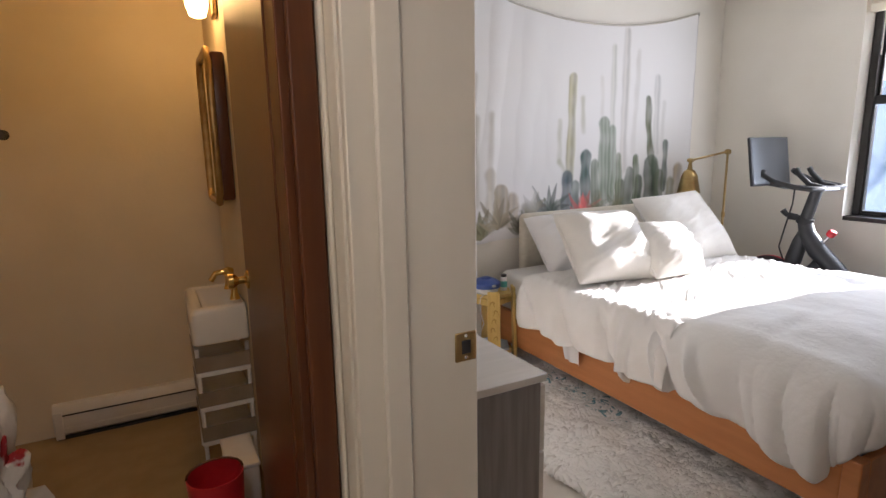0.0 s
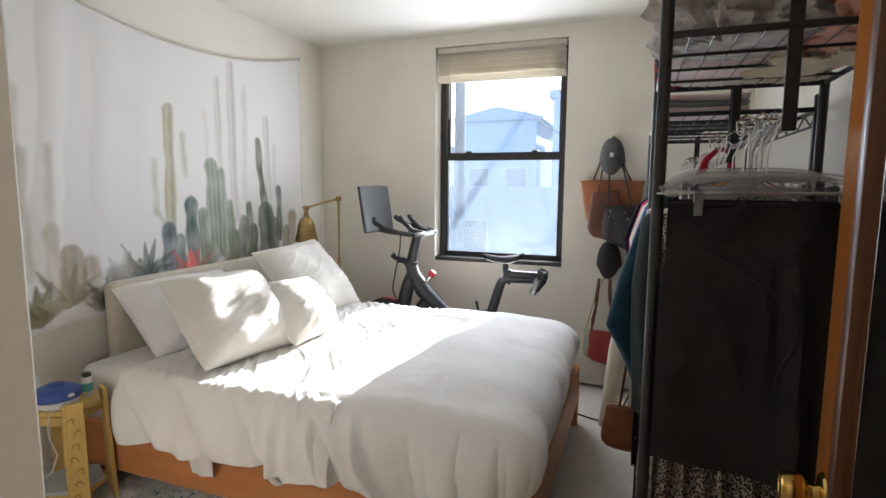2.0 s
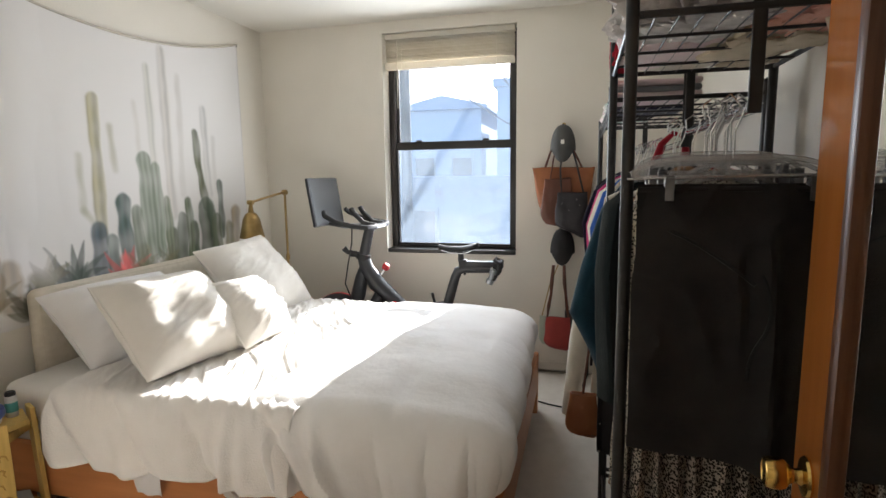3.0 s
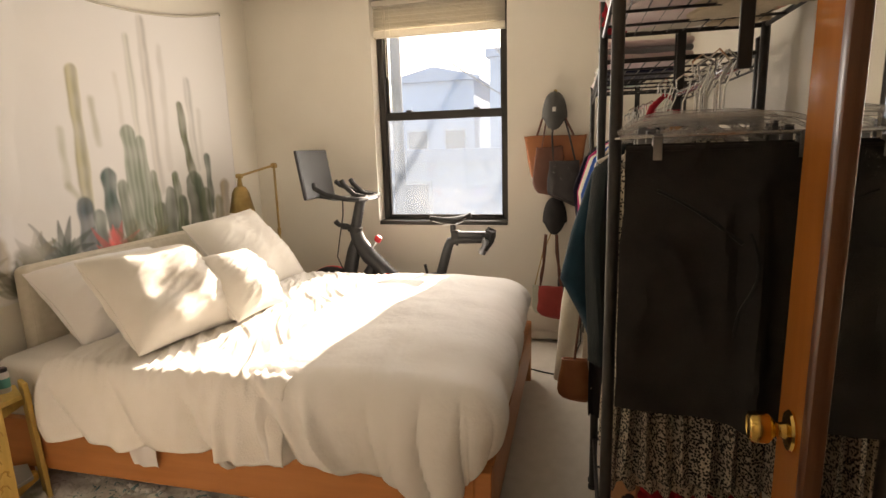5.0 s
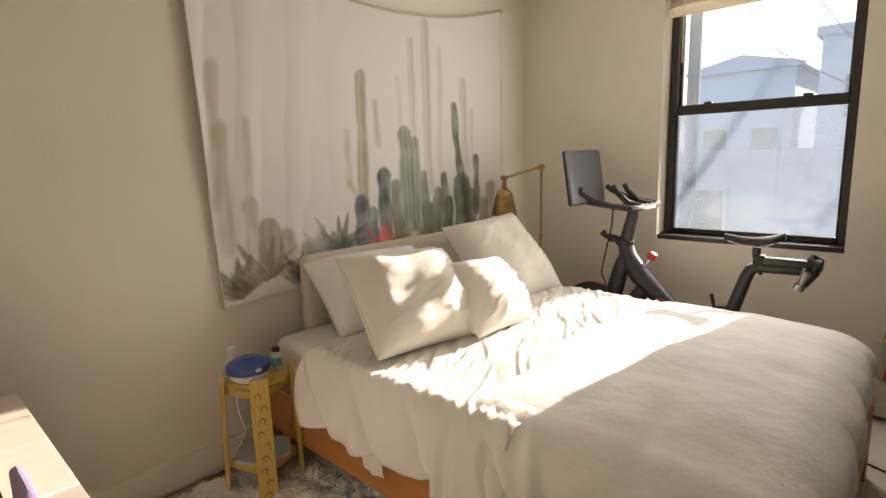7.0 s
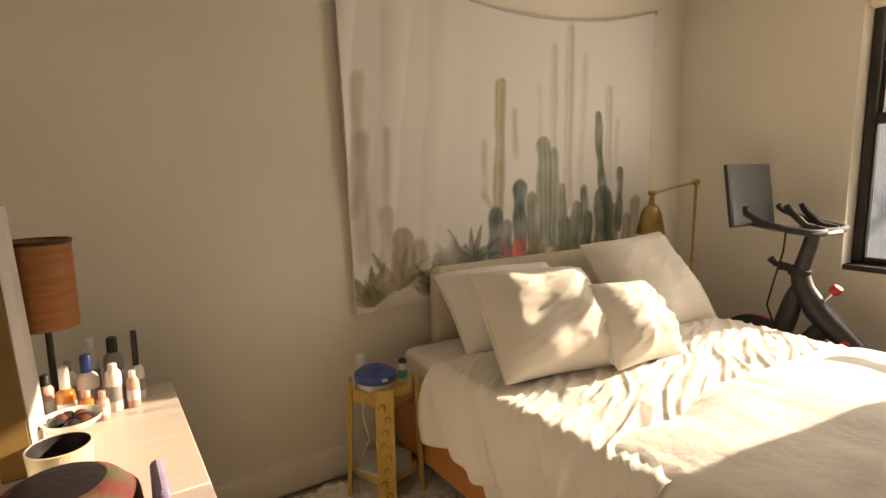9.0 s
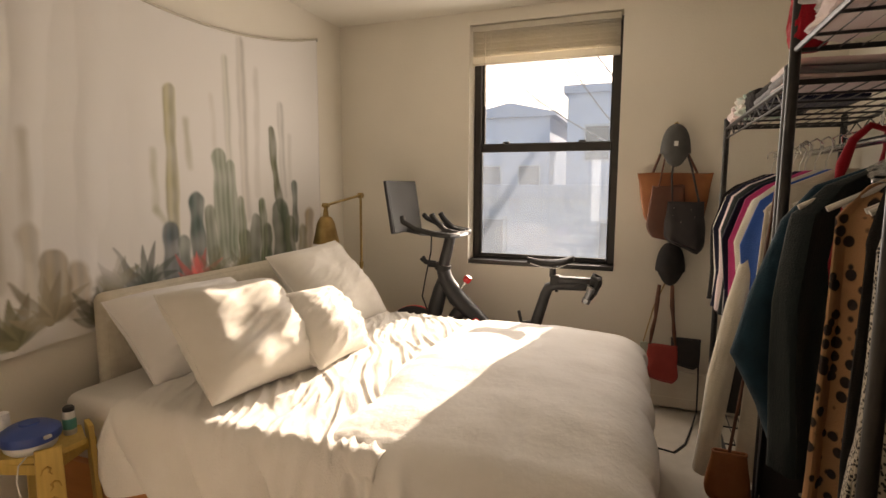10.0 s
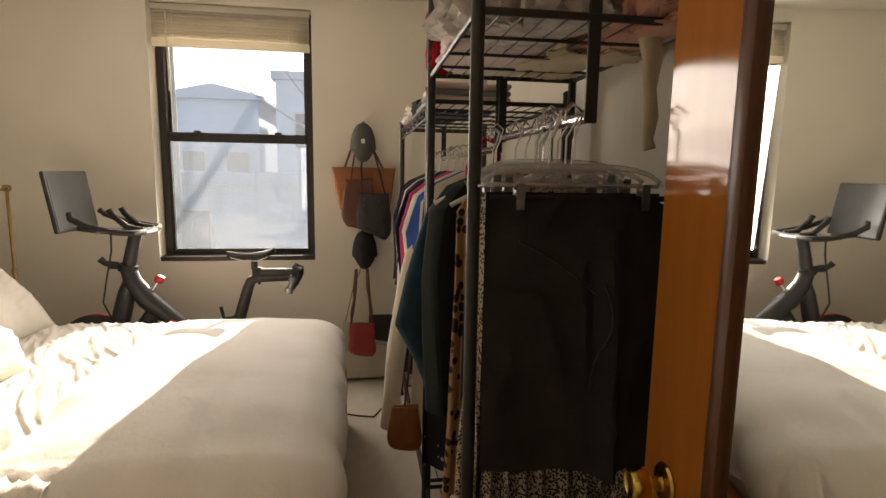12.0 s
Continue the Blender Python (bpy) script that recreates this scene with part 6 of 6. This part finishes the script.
FLOWER = material("faded_floral_cotton", (0.20, 0.05, 0.045), 0.9, second=(0.12, 0.10, 0.055), scale=22, contrast=(0.42, 0.56), bump=0.25, bump_scale=90)
part("pouch_body", lathe([(0, 0), (0.10, 0.0), (0.125, 0.03), (0.12, 0.08), (0.09, 0.115), (0.07, 0.12), (0, 0.118)], 28), FLOWER, pouch)
part("opening", lathe([(0.066, 0.121), (0.07, 0.126), (0.05, 0.128), (0, 0.1275)], 28), BLACKL, pouch, "black open mouth")
purple = thing("purple_case", "pale purple case standing by the wash bag", "case", (1.15, 1.96, DT))
part("case_body", box(-0.012, 0.012, -0.07, 0.07, 0, 0.10, 0.01, seg=3), cloth("pale_purple_fabric", (0.36, 0.28, 0.48)), purple)
part("case_zip", tube([(0, -0.06, 0.1005), (0, 0.06, 0.1005)], 0.002, 6), GREYP, purple)

tl = thing("table_lamp", "table lamp with a copper-brown drum shade on the dresser", "lamp", (0.958, 2.66, DT))
SHADE = material("copper_weave_shade", (0.42, 0.17, 0.06), 0.6, second=(0.34, 0.125, 0.04), scale=26, stretch=(0.4, 0.4, 4), bump=0.15, bump_scale=90)
part("base", lathe([(0, 0), (0.05, 0), (0.05, 0.01), (0.02, 0.02), (0.0085, 0.05), (0.0085, 0.28), (0, 0.28)], 24), BLACKMETAL, tl)
part("shade", lathe([(0.073, 0.25), (0.075, 0.25), (0.075, 0.485), (0.073, 0.485), (0.073, 0.25)], 40), SHADE, tl, "copper-brown drum shade")
part("shade_rim", lathe([(0.0755, 0.478), (0.077, 0.48), (0.077, 0.488), (0.0735, 0.488)], 40), BRONZE, tl)
part("spider", tube([(-0.073, 0, 0.47), (0.073, 0, 0.47)], 0.002, 6), BRONZE, tl)

dm = thing("dresser_mirror", "tall dark-framed mirror leaning on the wall over the dresser", "mirror")
dm.matrix_basis = pose(0.868, 1.52, DT, 0, -2.2, 0)
MWd, MHd = 0.70, 1.20
part("mirror_glass", box(-0.002, 0.004, 0.02, MWd - 0.02, 0.02, MHd - 0.02), MIRROR, dm, "silvered mirror glass", smooth=False)
for a, b, c, d in ((0, 0.022, 0, MHd), (MWd - 0.022, MWd, 0, MHd), (0.0225, MWd - 0.0225, 0, 0.022), (0.0225, MWd - 0.0225, MHd - 0.022, MHd)):
    part("frame_side" if b - a < 0.1 else "frame_rail", box(-0.012, 0.012, a, b, c, d, 0.003), BRONZE, dm)
cv = thing("canvas_picture", "stretched white canvas on a tan wooden frame leaning on the wall", "canvas")
cv.matrix_basis = pose(0.918, 2.30, DT + 0.003, 0, -2.8, 0)
CANV = material("white_canvas", (0.72, 0.70, 0.66), 0.85, second=(0.55, 0.53, 0.5), scale=5, bump=0.2, bump_scale=300)
EDGEW = material("kraft_canvas_edge", (0.40, 0.25, 0.09), 0.8, second=(0.34, 0.2, 0.07), scale=12)
part("canvas_edge", box(-0.045, 0.018, 0, 0.28, 0, 0.585, 0.003), EDGEW, cv, "tan canvas edge")
part("canvas_face", box(0.0182, 0.0205, 0.001, 0.279, 0.001, 0.584), CANV, cv)

for y, z in ((2.66, 1.63), (2.90, 1.55)):
    ts = thing("corner_shelf", "small cream wedge-shaped wall bracket", "wall bracket", (XW, y, z), group="wall brackets")
    part("ledge", box(0.0, 0.07, -0.045, 0.045, -0.004, 0.006, 0.002), TRIM, ts)
    part("wedge", prism([(0.0, -0.0045), (0.06, -0.0045), (0.0, -0.10)], 0.07, "y", 0.003), TRIM, ts)

# ---- ceiling lamp ----
cl = thing("ceiling_lamp", "flat white ceiling lamp switched off", "lamp", (3.05, 1.5, H))
part("base_plate", turned(lathe([(0, 0), (0.15, 0), (0.15, -0.012), (0, -0.012)], 36), pose(0, 0, 0)), TRIM, cl)
part("diffuser", lathe([(0.145, -0.0122), (0.14, -0.03), (0.10, -0.05), (0, -0.058)], 36), WHITEP, cl)

# ---- bathroom ----
sinkm = material("white_porcelain", (0.78, 0.76, 0.70), 0.15, second=(0.74, 0.71, 0.65), scale=5)
sink = thing("bathroom_sink", "white porcelain wall sink with brass taps", "sink", (0.39, 2.42, 0))
bm = B()
ou, inn = [], []
sec = [(0.0, 0.60), (0.0, 0.725), (0.012, 0.742), (0.03, 0.745), (0.045, 0.738), (0.07, 0.64), (0.105, 0.625)]
W_, D_ = 0.213, 0.44
loops = []
for inset, z in sec:
    loops.append([bm.verts.new((x, y, z)) for x, y in ((inset, inset), (W_ - min(inset, 0.1) * 0.3, inset), (W_ - min(inset, 0.1) * 0.3, D_ - inset), (inset, D_ - inset))])
for a, b in zip(loops, loops[1:]):
    for k in range(4):
        bm.faces.new((a[k], a[(k + 1) % 4], b[(k + 1) % 4], b[k]))
bm.faces.new(loops[-1])
bm.faces.new(loops[0][::-1])
bmesh.ops.bevel(bm, geom=[e for e in bm.edges if abs(e.verts[0].co.z - e.verts[1].co.z) > 0.01], offset=0.02, segments=3, profile=0.5, affect="EDGES")
part("basin", bm, sinkm, sink)
part("spout", tube([(0.19, 0.2, 0.745), (0.19, 0.2, 0.82), (0.17, 0.2, 0.85), (0.12, 0.2, 0.84), (0.10, 0.2, 0.81)], 0.012, 12), BRASS, sink, "brass spout")
for yy in (0.10, 0.30):
    part("tap", lathe([(0, 0.74), (0.022, 0.745), (0.014, 0.77), (0.012, 0.80), (0.026, 0.815), (0.026, 0.835), (0, 0.845)], 16, at=(0.18, yy, 0)), BRASS, sink, "brass tap")
cart = thing("storage_cart", "narrow white three-tier storage cart under the sink", "cart", (0.40, 2.44, 0))
for x in (0.0, 0.19):
    for y in (0.0, 0.32):
        part("post", tube([(x, y, 0), (x, y, 0.58)], 0.008, 8), WHITEP, cart)
DIMP = material("smoky_plastic", (0.30, 0.24, 0.17), 0.4, second=(0.24, 0.19, 0.13), scale=9)
for z in (0.16, 0.31, 0.46):
    tier = part("tier", box(-0.01, 0.2, -0.01, 0.33, z, z + 0.02, 0.003), WHITEP, cart)
    part("tier_side", box(-0.008, 0.198, -0.0105, -0.0065, z + 0.021, z + 0.085, 0.001), DIMP, tier, "smoky clear side")
    part("tier_side", box(-0.0105, -0.0065, -0.006, 0.33, z + 0.021, z + 0.085, 0.001), DIMP, tier)
cab = thing("bathroom_mirror_cabinet", "bathroom mirror with a rounded brass-toned frame", "mirror", (0.604, 2.46, 1.13))
part("back_box", box(-0.05, 0, 0.02, 0.42, 0.03, 0.60, 0.01, seg=2), DARKWOOD, cab)
part("mirror_glass", box(-0.056, -0.051, 0.03, 0.41, 0.04, 0.59), MIRROR, cab, smooth=False)
part("mirror_frame", tube([(-0.058, 0.06, 0.02), (-0.058, 0.38, 0.02), (-0.058, 0.42, 0.06), (-0.058, 0.42, 0.56), (-0.058, 0.38, 0.61), (-0.058, 0.06, 0.61), (-0.058, 0.02, 0.56), (-0.058, 0.02, 0.06), (-0.058, 0.06, 0.02)], 0.014, 10), OLDBRASS, cab)
sc = thing("bathroom_wall_lamp", "glowing warm wall lamp over the bathroom mirror", "lamp", (0.604, 2.58, 1.96))
part("wall_plate", box(-0.02, 0, -0.05, 0.05, -0.09, 0.09, 0.006), OLDBRASS, sc)
SHD = emitter("warm_glass_shade", (1.0, 0.62, 0.22), 3.0)
part("glass_shade", lathe([(0, -0.10), (0.03, -0.09), (0.042, -0.05), (0.045, 0.02), (0.04, 0.09), (0, 0.10)], 24, at=(-0.07, 0, 0)), SHD, sc, "glowing warm glass shade").visible_shadow = False
bulb = new("bathroom_bulb", bpy.data.lights.new("bathroom_bulb", "POINT"))
bulb.data.energy, bulb.data.color, bulb.data.shadow_soft_size = 0.72, (1.0, 0.55, 0.18), 0.05
bulb.location = (0.50, 2.58, 1.96)
wb = thing("waste_bin", "red plastic bucket on the bathroom floor", "bucket", (0.40, 1.98, 0))
part("bucket", lathe([(0, 0), (0.075, 0), (0.09, 0.30), (0.086, 0.30), (0.072, 0.01), (0, 0.01)], 28), REDP, wb)
part("handle", tube([(0.088 * math.cos(a), 0, 0.30 + 0.05 * math.sin(a)) for a in [math.pi * k / 10 for k in range(11)]], 0.004, 8), DARKWOOD, wb)
sc2 = thing("bathroom_scale_box", "white storage box on the bathroom floor", "box", (0.50, 2.22, 0))
part("box_body", box(-0.05, 0.06, -0.1, 0.14, 0, 0.2, 0.01, seg=2), WHITEP, sc2)
part("lid", box(-0.054, 0.064, -0.104, 0.144, 0.2005, 0.215, 0.005), WHITEP, sc2)
hk = thing("robe_hook", "dark round robe hook on the bathroom wall", "hook", (-0.24, 3.2, 1.44))
part("hook_knob", turned(lathe([(0, 0), (0.022, 0), (0.012, 0.01), (0.01, 0.03), (0.022, 0.04), (0.018, 0.052), (0, 0.055)], 18), pose(0, 0, 0, 90)), BRONZE, hk)
CURT = material("red_flower_cotton", (0.72, 0.70, 0.66), 0.85, second=(0.42, 0.03, 0.04), scale=9, contrast=(0.60, 0.64), bump=0.2)
bundle("laundry_heap", "heap of white laundry with red flowers on the floor", "laundry", (-0.20, 1.82, 0), (0.36, 0.34, 0.72), CURT, 31.0, 0.3, 0.8)

# ---- hallway fill lamp, added out of view ----
# unseen fixture, added to light the door casing and the bedside from the hall
hl = thing("hall_fill_lamp", "unseen round glass ceiling lamp added to fill the hallway with light", "lamp", (0.02, 0.15, H))
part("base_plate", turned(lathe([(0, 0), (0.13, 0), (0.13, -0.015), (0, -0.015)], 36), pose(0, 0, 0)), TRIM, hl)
part("diffuser", lathe([(0.125, -0.0152), (0.12, -0.04), (0.085, -0.07), (0, -0.085)], 36), emitter("opal_glass_lit", (1.0, 0.86, 0.68), 2.0), hl, "glowing opal glass of the added lamp").visible_shadow = False
hbulb = new("hall_fill_bulb", bpy.data.lights.new("hall_fill_bulb", "POINT"))
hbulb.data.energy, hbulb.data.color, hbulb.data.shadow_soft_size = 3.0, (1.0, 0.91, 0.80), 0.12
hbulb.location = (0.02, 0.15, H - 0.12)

# ---- outside the window ----
GROUND = material("street_asphalt", (0.06, 0.06, 0.062), 1.0, second=(0.05, 0.05, 0.05), scale=3, bump=0.2, bump_scale=30, spec=0.0)
structure("ground", box(4.7, 120, -80, 80, -3.2, -3.0), GROUND, "grey street ground below the window")
# siding, brick and roof colours are paler and bluer to carry the glare
SLATE = material("glare_washed_blue_siding", (0.50, 0.57, 0.68), 0.8, second=(0.55, 0.62, 0.72), scale=2, stretch=(1, 1, 6), bump=0.1)
BRICKF = material("glare_washed_grey_brick", (0.58, 0.63, 0.70), 0.85, second=(0.52, 0.57, 0.65), scale=4, bump=0.15)
ROOFM = material("glare_washed_roof_felt", (0.42, 0.48, 0.58), 0.9, second=(0.46, 0.52, 0.62), scale=3)
PALEF = material("pale_render_facade", (0.55, 0.55, 0.54), 0.85, second=(0.5, 0.5, 0.5), scale=2)


def house(label, x, y0, y1, top, mat, pitched, cols, rows, depth=9.0):
    ob = thing("house", label, "house", (x, y0, -3.0))
    W = y1 - y0
    hh = top + 3.0
    part("wall", box(0, depth, 0, W, 0, hh), mat, ob, smooth=False)
    if pitched:
        part("roof", turned(prism([(-0.3, 0), (W / 2, pitched), (W + 0.3, 0), (W + 0.3, -0.15), (-0.3, -0.15)], depth + 0.6, "x"), pose(depth / 2, 0, hh + 0.15)), ROOFM, ob, smooth=False)
    else:
        part("roof", box(-0.15, depth + 0.15, -0.15, W + 0.15, hh, hh + 0.3), ROOFM, ob, smooth=False)
    for r in range(rows):
        for c in range(cols):
            yc, zc = W * (c + 0.5) / cols, 1.4 + r * (hh - 1.0) / rows
            w = part("window", box(-0.06, -0.001, yc - 0.5, yc + 0.5, zc - 0.7, zc + 0.7, 0.0), PALEF, ob, smooth=False)
            part("pane", box(-0.075, -0.061, yc - 0.42, yc + 0.42, zc - 0.62, zc + 0.62), SCREENM, w, smooth=False)
    return ob


house("slate-blue house with a low pitched roof across the street", 24, 5.0, 8.4, 4.2, SLATE, 0.45, 2, 2)
house("low pale building behind the blue house", 34, -2.0, 26.0, 2.9, PALEF, 0, 8, 2)
house("taller grey brick building beside the blue house", 22, -5.0, 4.0, 4.75, BRICKF, 0, 4, 3)
house("pale rendered house further along the street", 26, 10.5, 18, 3.4, PALEF, 0.6, 3, 2)
house("pale blue-grey neighbouring house just across the yard", 13, -9.0, 15.0, 1.05, BRICKF, 0, 8, 2)
pole = thing("utility_pole", "tall wooden utility pole in the street", "pole", (12.5, 4.62, -3.0))
part("shaft", tube([(0, 0, 0), (0, 0, 11.0)], [0.14, 0.10], 12), material("weathered_pole_wood", (0.22, 0.19, 0.16), 0.9, second=(0.17, 0.15, 0.12), scale=4), pole)
part("crossarm", box(-0.06, 0.06, -1.0, 1.0, 9.9, 10.05), DARKWOOD, pole)
# bark lightened so its colour holds the outdoor haze
BARK = material("hazed_grey_bark", (0.40, 0.38, 0.36), 0.95, second=(0.33, 0.31, 0.30), scale=9, bump=0.4, bump_scale=20)
tree = thing("bare_tree", "bare winter tree with thin spreading branches", "tree", (11.5, 1.3, -3.0))
rng = random.Random(11)
part("trunk", tube([(0, 0, 0), (0.05, 0.02, 2.5), (0.0, 0.1, 4.8), (0.05, 0.15, 6.2)], [0.12, 0.09, 0.06, 0.035], 10), BARK, tree)


def limb(p, d, ln, r, level, bm):
    pts, rad = [p], [r]
    for k in range(5):
        d = (d + Vector((rng.uniform(-1, 1), rng.uniform(-1, 1), rng.uniform(-0.6, 0.9))) * 0.22).normalized()
        pts.append(pts[-1] + d * ln / 5)
        rad.append(r * (1 - 0.16 * (k + 1)))
    tube(pts, rad, 5, bm)
    if level:
        for k in (2, 3, 4, 5):
            for _ in range(2):
                side = Vector((rng.uniform(-0.5, 0.5), rng.uniform(-1, 1), rng.uniform(-0.3, 0.9)))
                limb(pts[k], (d * 0.7 + side).normalized(), ln * 0.55, rad[k] * 0.6, level - 1, bm)


for k, d in enumerate(((-0.1, 1, 0.35), (0.2, 0.8, 0.8), (0, -1, 0.5), (0.1, -0.4, 1.0), (-0.2, 0.5, 0.9))):
    bm = B()
    limb(Vector((0.02, 0.12, 5.0 + 0.25 * k)), Vector(d).normalized(), 2.9, 0.020, 2, bm)
    part("branch", bm, BARK, tree)
